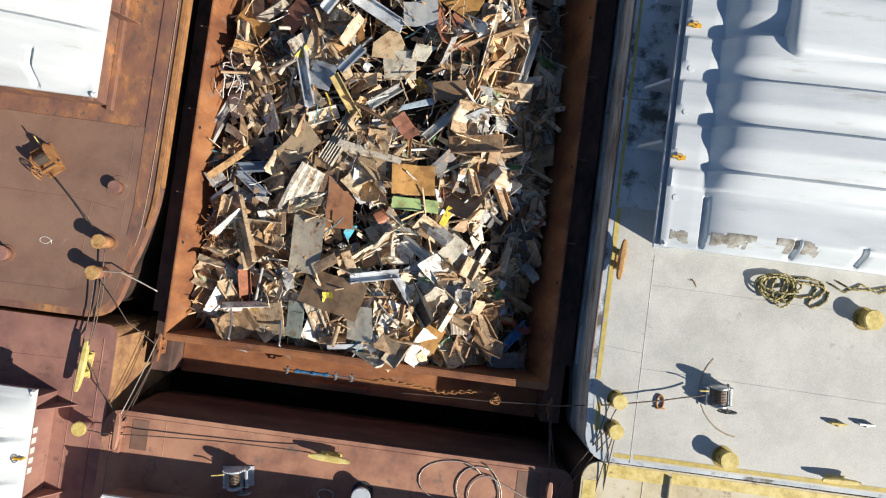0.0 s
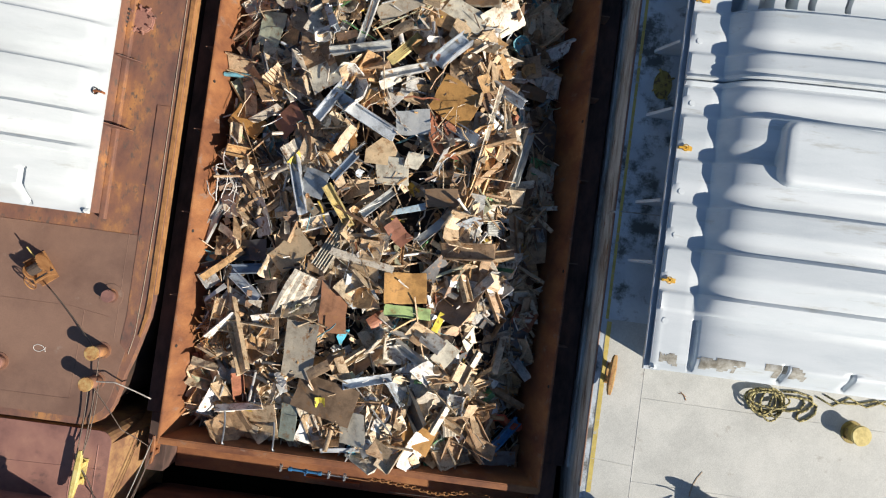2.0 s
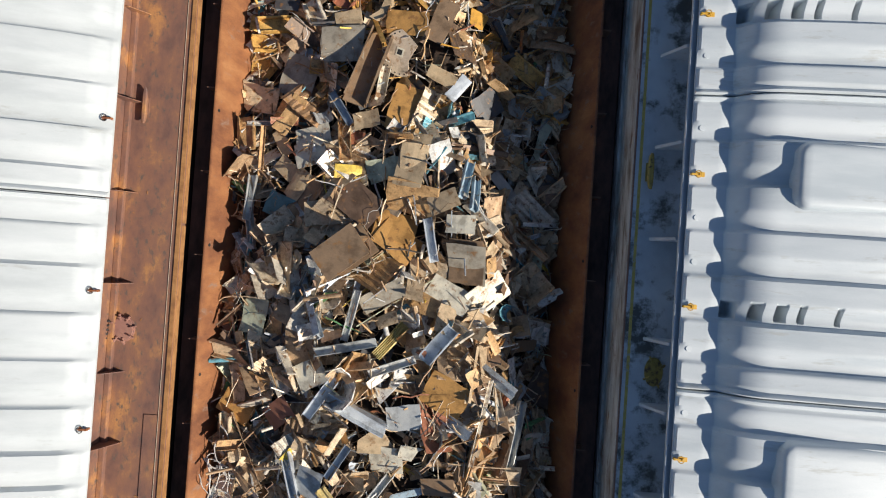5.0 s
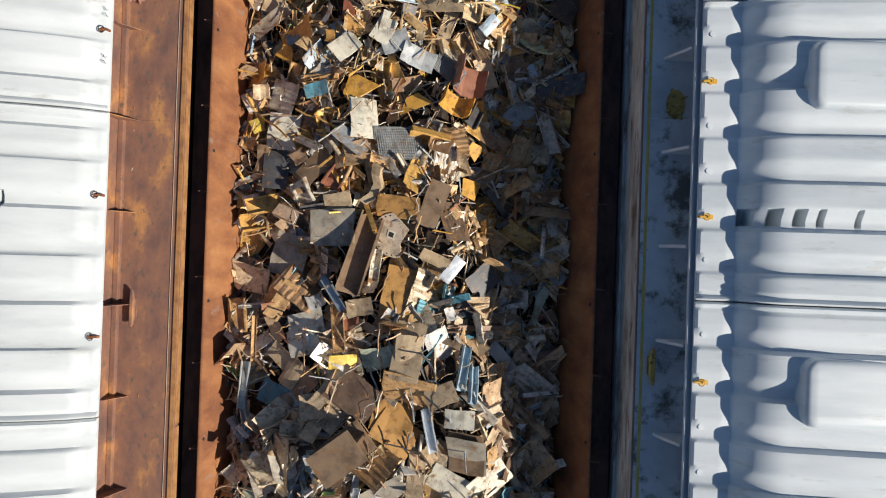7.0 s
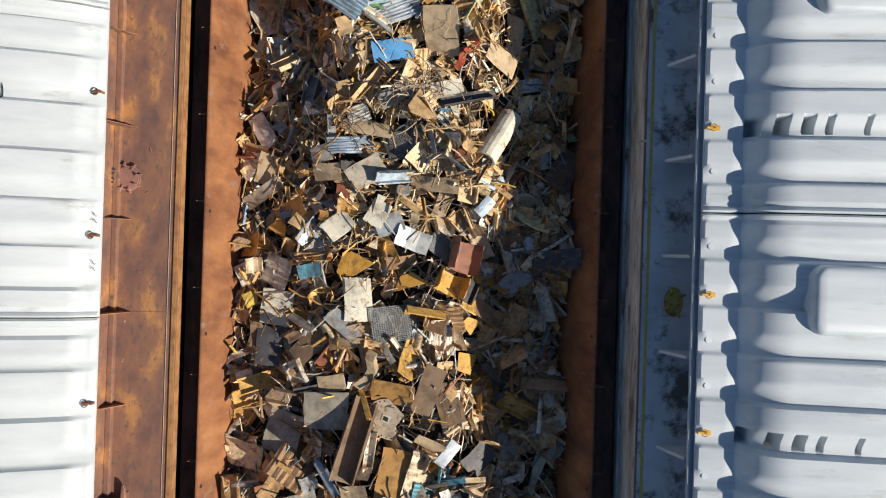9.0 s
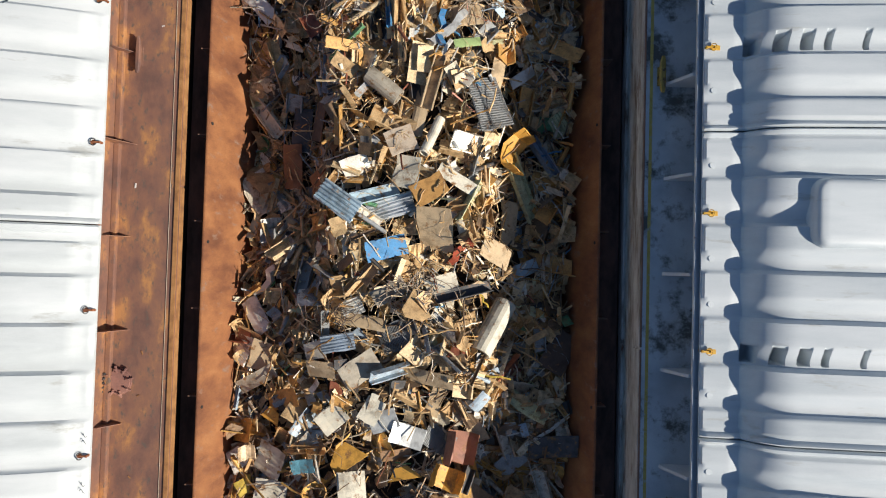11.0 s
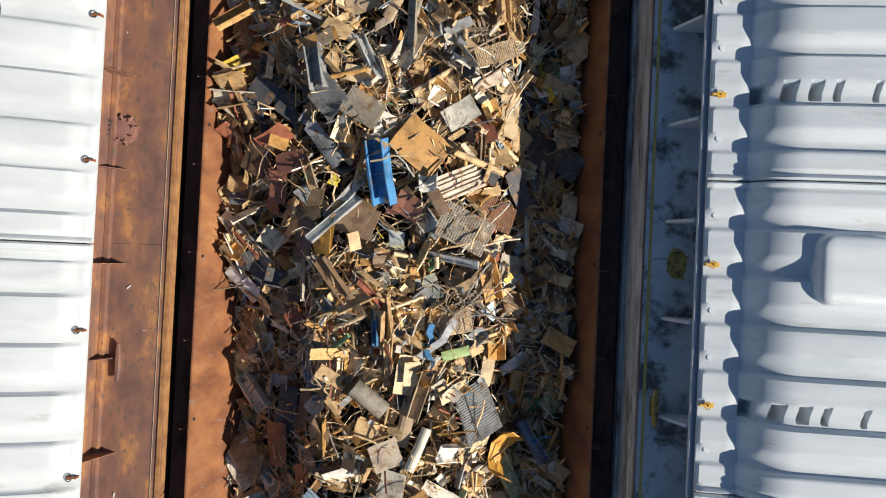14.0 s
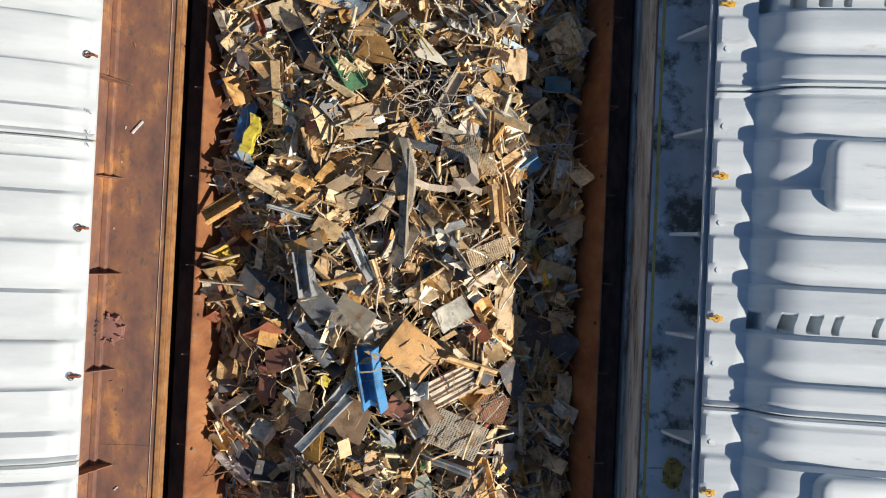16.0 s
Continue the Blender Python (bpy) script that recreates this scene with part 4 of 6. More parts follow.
# Fines under the pieces, near-black so that crevice shade is in the colour.
CREVICE_FINES = material("crevice_shade_fines", [(0.012, 0.009, 0.007), (0.032, 0.021, 0.015), (0.075, 0.046, 0.03)], 9, 0.9, bump=0.6, fine=40)
part("crevice_sheet", (verts, faces), CREVICE_FINES, heap, "near-black sheet of rusty fines, coloured for the shade between pieces")

def scrap_coat(name, choices, wear, wear_at):
    return material(name, [(0.6, 0.56, 0.52), (1.0, 0.97, 0.93), (1.3, 1.25, 1.17)], 5.5, 0.5, 0.15, wear=wear, wear_scale=7.0, wear_at=wear_at, island=choices, grain=0.6, bump=0.35, spread=0.18)


STEELS = [(0.20, (0.58, 0.445, 0.295)), (0.14, (0.46, 0.32, 0.20)), (0.13, (0.64, 0.535, 0.39)), (0.07, (0.22, 0.145, 0.10)), (0.08, (0.56, 0.355, 0.17)), (0.11, (0.66, 0.61, 0.52)),
          (0.06, (0.46, 0.47, 0.47)), (0.04, (0.08, 0.08, 0.085)), (0.075, (0.88, 0.87, 0.83)), (0.035, (0.50, 0.56, 0.62)), (0.02, (0.36, 0.15, 0.09)), (0.014, (0.55, 0.57, 0.42)), (0.004, (0.16, 0.38, 0.18)), (0.008, (0.70, 0.52, 0.10)), (0.008, (0.16, 0.40, 0.50))]
OCHRES = [(0.20, (0.58, 0.39, 0.21)), (0.15, (0.66, 0.40, 0.12)), (0.14, (0.38, 0.24, 0.14)), (0.14, (0.70, 0.57, 0.39)), (0.10, (0.17, 0.115, 0.08)), (0.08, (0.62, 0.58, 0.50)), (0.06, (0.34, 0.36, 0.37)), (0.06, (0.80, 0.78, 0.71)), (0.04, (0.08, 0.08, 0.085)), (0.03, (0.36, 0.45, 0.54))]
TANS = [(0.20, (0.64, 0.45, 0.24)), (0.14, (0.48, 0.325, 0.165)), (0.17, (0.75, 0.595, 0.37)), (0.10, (0.19, 0.13, 0.083)), (0.09, (0.60, 0.35, 0.12)), (0.08, (0.63, 0.575, 0.46)),
        (0.06, (0.34, 0.36, 0.37)), (0.04, (0.09, 0.09, 0.095)), (0.06, (0.82, 0.79, 0.71)), (0.02, (0.36, 0.45, 0.54)), (0.015, (0.34, 0.12, 0.07)), (0.01, (0.56, 0.58, 0.36)), (0.005, (0.14, 0.34, 0.18)), (0.005, (0.68, 0.50, 0.08)), (0.005, (0.08, 0.24, 0.44))]
SCRAP = scrap_coat("mixed_scrap_surface", STEELS, (0.24, 0.125, 0.055), 0.58)
SCRAP_OCHRE = scrap_coat("ochre_scrap_surface", OCHRES, (0.34, 0.17, 0.05), 0.57)
SCRAP_TAN = scrap_coat("tan_scrap_surface", TANS, (0.28, 0.15, 0.06), 0.60)
THIN = [0.06, 0.08, 0.42, 0.07, 0.05, 0.0, 0.05, 0.0, 0.09, 0.18]
PLACED = []


def free_spot(x, y, reach):
    """False where a larger piece would hide one of the single pieces."""
    return all((x - px) ** 2 + (y - py) ** 2 > (pr + reach) ** 2 for px, py, pr in PLACED)


def pile(count, y0, y1, big, lift, tilt, share=SHARE):
    vs, fs, base = [], [], 0
    kinds = rng.choice(KINDS, count, p=share)
    for kind in kinds:
        v, f = SHAPES[kind][int(rng.integers(16))]
        l, w, h = size_of(kind, big)
        for _ in range(12):
            x, y = rng.uniform(-3.82, 3.78), rng.uniform(y0, y1)
            if max(l, w) < 0.28 or kind in ("wire", "bar") or free_spot(x, y, 0.25 * max(l, w)):
                break
        else:
            l, w = 0.5 * l, 0.5 * w
        room = 0.5 * max(l, w) * 0.8
        x = min(max(x, -3.95 + room), 3.9 - room)
        y = max(y, SOUTH + 0.02 + room)
        mm = np.array(resting(x, y, lift + rng.normal(0, 0.15), tilt))
        v = v * (l, w, h) @ mm[:3, :3].T + mm[:3, 3]
        lim = 4.1 - 0.30 * np.clip(2.08 - v[:, 2], 0, 3)
        v[:, 0] = np.clip(v[:, 0], -lim, lim)
        vs.append(v)
        fs += [tuple(i + base for i in face) for face in f]
        base += len(v)
    return np.concatenate(vs).tolist(), fs


# ---- single pieces that can be told apart ----
PAINT = {"pale_grey": (0.58, 0.59, 0.57), "tan": (0.56, 0.42, 0.26), "cream": (0.72, 0.67, 0.54), "pale_green": (0.52, 0.56, 0.42), "red_brown": (0.32, 0.14, 0.09),
         "ochre": (0.50, 0.27, 0.085), "silver": (0.62, 0.66, 0.70), "yellow_tan": (0.62, 0.50, 0.22), "blue_grey": (0.28, 0.34, 0.42), "pale_blue": (0.45, 0.58, 0.66),
         "brown": (0.27, 0.18, 0.11), "grey_tan": (0.42, 0.37, 0.29), "rust": (0.26, 0.12, 0.06), "cyan": (0.12, 0.55, 0.72), "green": (0.36, 0.48, 0.20), "yellow": (0.80, 0.66, 0.08),
         "white": (0.70, 0.70, 0.67), "grey_green": (0.36, 0.40, 0.33), "dark": (0.09, 0.09, 0.095), "blue": (0.08, 0.28, 0.55), "red": (0.58, 0.12, 0.06), "grey": (0.30, 0.31, 0.31),
         "dark_brown": (0.12, 0.075, 0.05), "orange": (0.66, 0.35, 0.065), "pale_tan": (0.60, 0.49, 0.37), "teal": (0.10, 0.24, 0.28)}
COAT = {}
for key, (r, g, b) in PAINT.items():
    shiny = key in ("silver", "pale_grey", "blue_grey", "white")
    COAT[key] = material("scrap_" + key, [(r * 0.62, g * 0.6, b * 0.58), (r, g, b), (min(1, r * 1.15), min(1, g * 1.13), min(1, b * 1.1))], 3.0, 0.4 if shiny else 0.55, 0.35 if shiny else 0.08,
                         wear=(0.30, 0.15, 0.055), wear_scale=5.0, wear_at=0.70 if shiny else 0.595, grain=0.3)
NOUN = {"plate": "steel plate", "shard": "torn sheet", "bar": "bar", "angle": "angle iron", "channel": "channel section", "beam": "beam stub", "pipe": "pipe", "wavy": "corrugated sheet", "mesh": "steel mesh sheet", "curl": "curled sheet"}
MESHES = {}


def scrap(kind, paint, x, y, length, width, heading, tilt=0.12, lift=0.3):
    """One loose piece on the heap, lengths in metres, heading in degrees."""
    PLACED.append((x, y, 0.36 * math.sqrt(length * width) + 0.08))
    i = int(rng.integers(16))
    if (kind, i, paint) not in MESHES:
        me = bpy.data.meshes.new(kind)
        v, f = SHAPES[kind][i]
        me.from_pydata(v.tolist(), [], f)
        me.materials.append(COAT[paint])
        MESHES[(kind, i, paint)] = me
    ob = new(NOUN[kind].replace(" ", "_"), MESHES[(kind, i, paint)])
    height = {"plate": 0.3, "shard": 0.35, "bar": width, "angle": width, "channel": width, "beam": width, "pipe": width, "wavy": 0.4, "mesh": 0.4, "curl": length}[kind]
    ob.matrix_basis = resting(x, y, lift + (0.5 * width if kind in ("pipe", "beam", "angle") else 0.3 * width if kind == "channel" else 0), tilt, radians(heading)) @ Matrix.Diagonal((length, width, height, 1))
    return tagged(ob, paint.replace("_", " ") + " weathered " + NOUN[kind] + " lying on the scrap heap", "scrap metal", "loose scrap pieces")


# pieces, from the south end northwards
scrap("plate", "silver", -0.10, 3.17, 1.14, 0.12, 11)
scrap("plate", "grey", 3.28, 3.19, 0.81, 0.39, 8)
scrap("plate", "grey_green", -1.47, 3.56, 0.78, 0.40, 88)
scrap("plate", "ochre", 1.42, 3.62, 0.70, 0.58, -22)
scrap("channel", "blue", 3.32, 3.68, 1.21, 0.20, 39)
scrap("plate", "cream", -0.04, 3.68, 0.76, 0.64, 93)
scrap("bar", "red", 3.47, 4.01, 0.83, 0.16, -8)
scrap("plate", "yellow", -0.77, 4.16, 0.22, 0.20, 8)
scrap("plate", "brown", -0.69, 4.24, 1.39, 0.77, -12)
scrap("plate", "white", -2.80, 4.43, 0.56, 0.33, 60)
scrap("channel", "silver", 0.17, 4.72, 1.07, 0.20, 16)
scrap("plate", "grey_tan", -1.37, 5.20, 1.22, 0.69, 88)
scrap("channel", "white", 1.08, 5.38, 1.02, 0.19, -23)
scrap("plate", "cream", 1.75, 5.53, 0.56, 0.39, 58)
scrap("shard", "cyan", -0.48, 5.64, 0.50, 0.30, 78)
scrap("shard", "cream", 2.29, 5.89, 0.61, 0.41, 67)
scrap("shard", "white", -3.52, 6.16, 0.66, 0.33, 36)
scrap("plate", "yellow", 1.53, 6.20, 0.44, 0.15, 69)
scrap("plate", "rust", -0.79, 6.22, 1.15, 0.58, 92)
scrap("plate", "green", 0.84, 6.34, 0.99, 0.27, 1)
scrap("channel", "silver", -2.86, 6.40, 0.90, 0.21, -34)
scrap("channel", "blue_grey", -2.78, 6.78, 0.95, 0.21, 8)
scrap("plate", "ochre", 0.72, 6.84, 0.90, 0.63, 8)
scrap("plate", "dark", -2.79, 7.21, 0.67, 0.46, 8)
scrap("plate", "tan", -1.86, 7.30, 1.03, 0.54, 44)
scrap("wavy", "grey_tan", -0.95, 7.52, 1.13, 0.39, 60)
scrap("channel", "white", -3.84, 7.82, 1.21, 0.20, 74)
scrap("plate", "red_brown", 0.40, 7.98, 0.57, 0.40, -43)
scrap("channel", "pale_grey", 1.09, 8.11, 0.77, 0.19, 46)
scrap("plate", "cream", -3.41, 8.16, 0.57, 0.54, 18)
scrap("channel", "yellow_tan", -0.88, 8.37, 1.02, 0.19, -55)
scrap("wavy", "pale_grey", 2.51, 8.39, 0.58, 0.33, 8)
scrap("shard", "pale_blue", 0.57, 8.54, 1.02, 0.45, 16)
scrap("channel", "pale_grey", -0.09, 8.59, 1.01, 0.17, 46)
scrap("channel", "silver", -1.83, 8.73, 1.30, 0.22, -67)
scrap("plate", "pale_grey", -1.48, 8.79, 0.58, 0.56, -12)
scrap("plate", "brown", 1.24, 8.85, 0.71, 0.39, 8)
scrap("channel", "blue_grey", -0.90, 9.24, 0.76, 0.16, 58)
scrap("plate", "cream", 0.10, 9.30, 0.74, 0.59, 7)
scrap("shard", "cream", 0.60, 9.55, 0.58, 0.49, 17)
scrap("shard", "tan", -0.16, 9.62, 1.17, 0.92, -13)
scrap("channel", "pale_grey", 2.85, 9.95, 1.44, 0.21, 69)
scrap("plate", "ochre", -3.34, 10.05, 0.81, 0.49, -28)
scrap("plate", "red_brown", -2.28, 10.12, 0.72, 0.52, 38)
scrap("channel", "silver", -0.55, 10.32, 1.40, 0.29, -26)
scrap("plate", "pale_grey", 0.44, 10.33, 0.72, 0.50, 10)
scrap("channel", "silver", -1.33, 10.60, 1.01, 0.22, 57)
scrap("plate", "dark_brown", 3.75, 10.71, 1.02, 0.83, -23)
scrap("plate", "ochre", 1.27, 10.84, 0.93, 0.79, -25)
scrap("plate", "cream", -1.55, 11.09, 0.70, 0.56, 27)
scrap("channel", "white", 0.13, 11.37, 1.02, 0.18, 21)
scrap("channel", "pale_grey", -0.86, 11.71, 1.30, 0.18, 13)
scrap("plate", "brown", 2.97, 11.75, 1.05, 0.29, -7)
scrap("wavy", "yellow_tan", 0.05, 11.89, 0.89, 0.24, 51)
scrap("channel", "silver", 1.06, 11.91, 0.89, 0.31, 51)
scrap("plate", "pale_green", -3.03, 12.15, 0.79, 0.58, 83)
scrap("channel", "white", -0.81, 12.35, 1.08, 0.15, 79)
scrap("plate", "grey_tan", -0.18, 12.80, 1.02, 0.39, 31)
scrap("plate", "cream", 1.22, 12.90, 0.97, 0.52, -29)
scrap("plate", "cream", 2.06, 12.97, 0.92, 0.65, 35)
scrap("plate", "grey_tan", 1.54, 13.57, 0.97, 0.83, 86)
scrap("plate", "brown", 1.52, 13.63, 0.97, 0.75, 87)
scrap("beam", "brown", -1.00, 13.68, 1.06, 0.71, 38)
scrap("plate", "ochre", 0.03, 13.98, 0.93, 0.69, -32)
scrap("channel", "silver", 0.75, 14.05, 0.96, 0.19, -78)
scrap("channel", "pale_grey", -3.33, 14.07, 0.94, 0.16, 93)
scrap("plate", "ochre", -0.03, 14.30, 0.90, 0.65, -10)
scrap("plate", "cream", 1.35, 14.41, 0.62, 0.38, -1)
scrap("shard", "teal", -2.70, 14.62, 0.79, 0.74, 2)
scrap("channel", "pale_grey", -3.36, 14.75, 1.03, 0.18, 88)
scrap("plate", "dark_brown", -0.87, 14.75, 1.07, 0.75, -37)
scrap("plate", "tan", 0.96, 14.87, 0.65, 0.42, 22)
scrap("plate", "brown", -1.97, 14.88, 0.73, 0.44, 42)
scrap("channel", "pale_blue", 1.62, 15.08, 0.81, 0.18, 67)
scrap("plate", "tan", -2.26, 15.09, 0.74, 0.42, 52)
scrap("channel", "pale_blue", 1.42, 15.40, 0.96, 0.19, 72)
scrap("plate", "pale_grey", 2.34, 15.41, 0.84, 0.38, -48)
scrap("plate", "tan", -2.56, 15.43, 0.63, 0.38, -38)
scrap("plate", "pale_green", -0.40, 15.49, 0.72, 0.43, 22)
scrap("plate", "pale_green", -0.39, 15.54, 0.73, 0.40, 13)
scrap("plate", "tan", 0.26, 15.66, 0.81, 0.57, 85)
scrap("plate", "tan", 0.24, 15.73, 1.23, 0.62, 84)
scrap("plate", "cream", -2.02, 15.80, 0.73, 0.58, 15)
scrap("plate", "tan", -2.74, 16.03, 0.63, 0.30, -58)
scrap("plate", "cream", -2.00, 16.15, 0.77, 0.57, 16)
scrap("plate", "tan", -0.81, 16.58, 0.61, 0.36, 12)
scrap("shard", "pale_grey", 3.11, 16.60, 0.94, 0.69, 65)
scrap("shard", "pale_green", 3.15, 16.63, 1.01, 0.82, 62)
scrap("channel", "blue_grey", -1.44, 16.85, 0.89, 0.17, -53)
scrap("plate", "ochre", -0.02, 16.90, 1.16, 0.64, 78)
scrap("plate", "dark", 1.81, 17.21, 0.74, 0.64, 32)
scrap("plate", "silver", 1.12, 17.43, 0.61, 0.27, 52)
scrap("channel", "cream", -0.54, 17.43, 0.81, 0.22, 82)
scrap("plate", "grey_tan", -2.52, 17.61, 0.95, 0.80, 74)
scrap("plate", "tan", 0.74, 17.64, 0.66, 0.32, -28)
scrap("channel", "brown", -0.86, 17.73, 1.78, 0.52, 72)
scrap("shard", "tan", -3.16, 17.78, 0.52, 0.78, 32)
scrap("shard", "orange", 0.79, 18.03, 0.84, 0.60, -26)
scrap("plate", "grey_tan", -1.50, 18.27, 0.97, 0.77, 2)
scrap("plate", "ochre", -0.08, 18.73, 0.94, 0.48, -2)
scrap("plate", "brown", 0.66, 18.82, 1.02, 0.44, 70)
scrap("plate", "tan", -1.41, 18.83, 0.62, 0.37, 12)
scrap("bar", "tan", -0.65, 19.21, 0.85, 0.20, 62)
scrap("shard", "orange", 1.47, 19.27, 0.86, 0.66, -10)
scrap("plate", "dark", -2.91, 19.53, 0.85, 0.57, 88)
scrap("plate", "brown", -1.98, 19.59, 0.88, 0.50, 47)
scrap("curl", "brown", -3.23, 19.73, 0.86, 0.29, 82)
scrap("shard", "orange", 1.57, 20.08, 0.50, 0.45, 42)
scrap("mesh", "grey", -0.12, 20.14, 1.05, 0.77, 12)
scrap("plate", "cream", -2.75, 20.38, 0.80, 0.70, 82)
scrap("plate", "cream", -0.91, 20.65, 0.93, 0.60, 90)
scrap("curl", "orange", 1.00, 21.04, 0.88, 0.45, -18)
scrap("shard", "orange", 0.25, 21.04, 1.01, 0.50, 32)
scrap("plate", "cream", -2.80, 21.17, 0.73, 0.68, -18)
scrap("shard", "orange", -1.10, 21.34, 1.03, 0.88, 21)
scrap("shard", "orange", -1.03, 21.45, 0.83, 0.78, 22)
scrap("curl", "red_brown", 1.20, 21.65, 1.04, 0.67, -10)
scrap("mesh", "grey", 0.91, 21.81, 0.75, 0.50, -28)
scrap("plate", "tan", 1.74, 21.89, 0.76, 0.38, -68)
scrap("plate", "pale_grey", 0.23, 21.96, 0.74, 0.44, -18)
scrap("shard", "orange", -2.81, 22.12, 0.63, 0.43, -38)
scrap("plate", "cream", -1.38, 22.23, 0.61, 0.48, 41)
scrap("plate", "pale_grey", -0.26, 22.27, 0.60, 0.40, 21)
scrap("plate", "cream", -0.51, 22.49, 0.53, 0.41, 62)
scrap("shard", "cream", -0.55, 22.58, 0.71, 0.43, 62)
scrap("plate", "tan", 0.82, 22.67, 0.76, 0.30, 72)
scrap("plate", "grey_tan", -3.20, 22.90, 1.15, 0.31, 30)
scrap("plate", "tan", 0.67, 23.16, 1.09, 0.31, -2)
scrap("plate", "tan", -1.59, 23.32, 0.67, 0.36, 7)
scrap("plate", "grey_tan", -0.76, 23.34, 0.83, 0.52, 32)
scrap("plate", "tan", -3.08, 23.43, 0.71, 0.51, 72)
scrap("plate", "dark_brown", 3.57, 23.66, 0.93, 0.61, 61)
scrap("plate", "cream", -1.73, 23.70, 0.53, 0.36, 14)
scrap("wavy", "blue_grey", -1.24, 23.89, 0.71, 0.38, 12)
scrap("mesh", "grey", -0.08, 23.99, 0.72, 0.60, 21)
scrap("pipe", "cream", 2.00, 24.23, 1.28, 0.49, 48)
scrap("plate", "white", -3.24, 24.31, 0.86, 0.41, -54)
scrap("plate", "tan", -0.82, 24.32, 1.09, 0.27, -9)
scrap("wavy", "white", -1.01, 24.61, 0.46, 0.39, 22)
scrap("plate", "grey_tan", -0.20, 24.97, 0.76, 0.36, 32)
scrap("angle", "dark", 1.35, 25.00, 1.21, 0.22, 13)
scrap("shard", "tan", 1.71, 25.01, 0.72, 0.48, -18)
scrap("bar", "white", -3.03, 25.09, 0.77, 0.15, 62)
scrap("plate", "cream", 0.88, 25.16, 0.70, 0.36, 17)
scrap("channel", "grey", -2.13, 25.25, 0.84, 0.28, 82)
scrap("plate", "pale_blue", 2.73, 25.51, 0.88, 0.30, 21)
scrap("bar", "red", 1.25, 25.81, 0.73, 0.14, 67)
scrap("plate", "tan", 2.02, 25.85, 0.83, 0.47, -18)
scrap("plate", "blue", -0.28, 25.87, 0.87, 0.42, 13)
scrap("plate", "tan", 0.71, 26.27, 0.99, 0.73, 86)
scrap("plate", "tan", 2.33, 26.52, 0.96, 0.42, 82)
scrap("plate", "grey_green", -3.40, 26.62, 1.18, 0.17, 72)
scrap("wavy", "silver", -0.23, 26.72, 1.00, 0.43, 18)
scrap("wavy", "pale_blue", -1.29, 26.81, 0.98, 0.49, -33)
scrap("channel", "pale_blue", -0.55, 26.97, 0.99, 0.26, 16)
scrap("plate", "ochre", 0.58, 27.08, 0.69, 0.46, 31)
scrap("plate", "rust", -1.87, 27.22, 0.54, 0.37, -58)
scrap("plate", "cream", 1.15, 27.29, 0.93, 0.26, -29)
scrap("plate", "cream", 0.10, 27.42, 0.66, 0.52, 82)
scrap("mesh", "tan", -1.74, 27.56, 0.55, 0.51, 42)
scrap("plate", "rust", -2.59, 27.70, 1.00, 0.49, 90)
scrap("curl", "orange", 2.27, 28.02, 1.13, 0.43, 59)
scrap("plate", "pale_tan", -0.03, 28.06, 0.58, 0.53, 22)
scrap("channel", "blue_grey", 3.07, 28.06, 1.01, 0.23, -59)
scrap("pipe", "cream", 0.60, 28.18, 0.88, 0.21, 64)
scrap("plate", "dark", -2.39, 28.53, 0.97, 0.43, 87)
scrap("shard", "ochre", -0.85, 28.56, 0.94, 0.42, -40)
scrap("plate", "dark", -1.95, 28.66, 0.87, 0.50, 72)
scrap("plate", "tan", 0.35, 28.82, 1.24, 0.29, 80)
scrap("channel", "cream", -3.24, 28.83, 0.99, 0.31, -48)
scrap("plate", "pale_blue", 1.98, 28.84, 0.43, 0.35, 62)
scrap("mesh", "grey", 1.72, 28.87, 1.00, 0.68, -69)
scrap("mesh", "grey", 1.86, 28.98, 1.09, 0.68, -67)
scrap("pipe", "grey_tan", -0.41, 29.16, 0.78, 0.36, -37)
scrap("channel", "tan", 0.60, 29.25, 1.09, 0.25, 73)
scrap("plate", "tan", 1.96, 29.78, 0.76, 0.35, 73)
scrap("plate", "white", 2.56, 29.80, 0.66, 0.24, 32)
scrap("plate", "yellow", -3.79, 30.03, 0.63, 0.18, -73)
scrap("plate", "green", 1.27, 30.13, 0.59, 0.19, 16)
scrap("bar", "blue", 0.80, 30.35, 0.70, 0.12, 86)
scrap("shard", "cream", -2.58, 30.41, 0.60, 0.52, 32)
scrap("bar", "white", 0.89, 30.42, 1.02, 0.14, 53)
scrap("shard", "pale_green", -3.85, 30.50, 0.70, 0.65, 22)
scrap("plate", "tan", 1.22, 30.74, 0.69, 0.46, 13)
scrap("shard", "pale_blue", 1.88, 30.92, 0.68, 0.45, 32)
scrap("plate", "white", -3.39, 31.28, 0.91, 0.37, -47)
scrap("plate", "grey_green", 0.67, 31.41, 0.50, 0.41, -67)
scrap("channel", "brown", -1.17, 31.49, 1.00, 0.24, -57)
scrap("plate", "pale_grey", 2.44, 31.61, 0.57, 0.28, 7)
scrap("plate", "dark", -3.07, 31.65, 0.72, 0.29, -57)
scrap("plate", "grey_tan", 2.37, 31.86, 0.64, 0.57, -7)
scrap("channel", "white", 1.04, 32.02, 1.24, 0.14, -1)
scrap("shard", "orange", -1.47, 32.22, 0.89, 0.64, 9)
scrap("plate", "dark", -1.92, 32.25, 0.98, 0.45, 63)
scrap("shard", "orange", -1.45, 32.26, 0.87, 0.65, 10)
scrap("shard", "pale_grey", -0.02, 32.41, 0.60, 0.46, 3)
scrap("mesh", "grey_tan", 1.32, 32.61, 1.08, 0.70, -24)
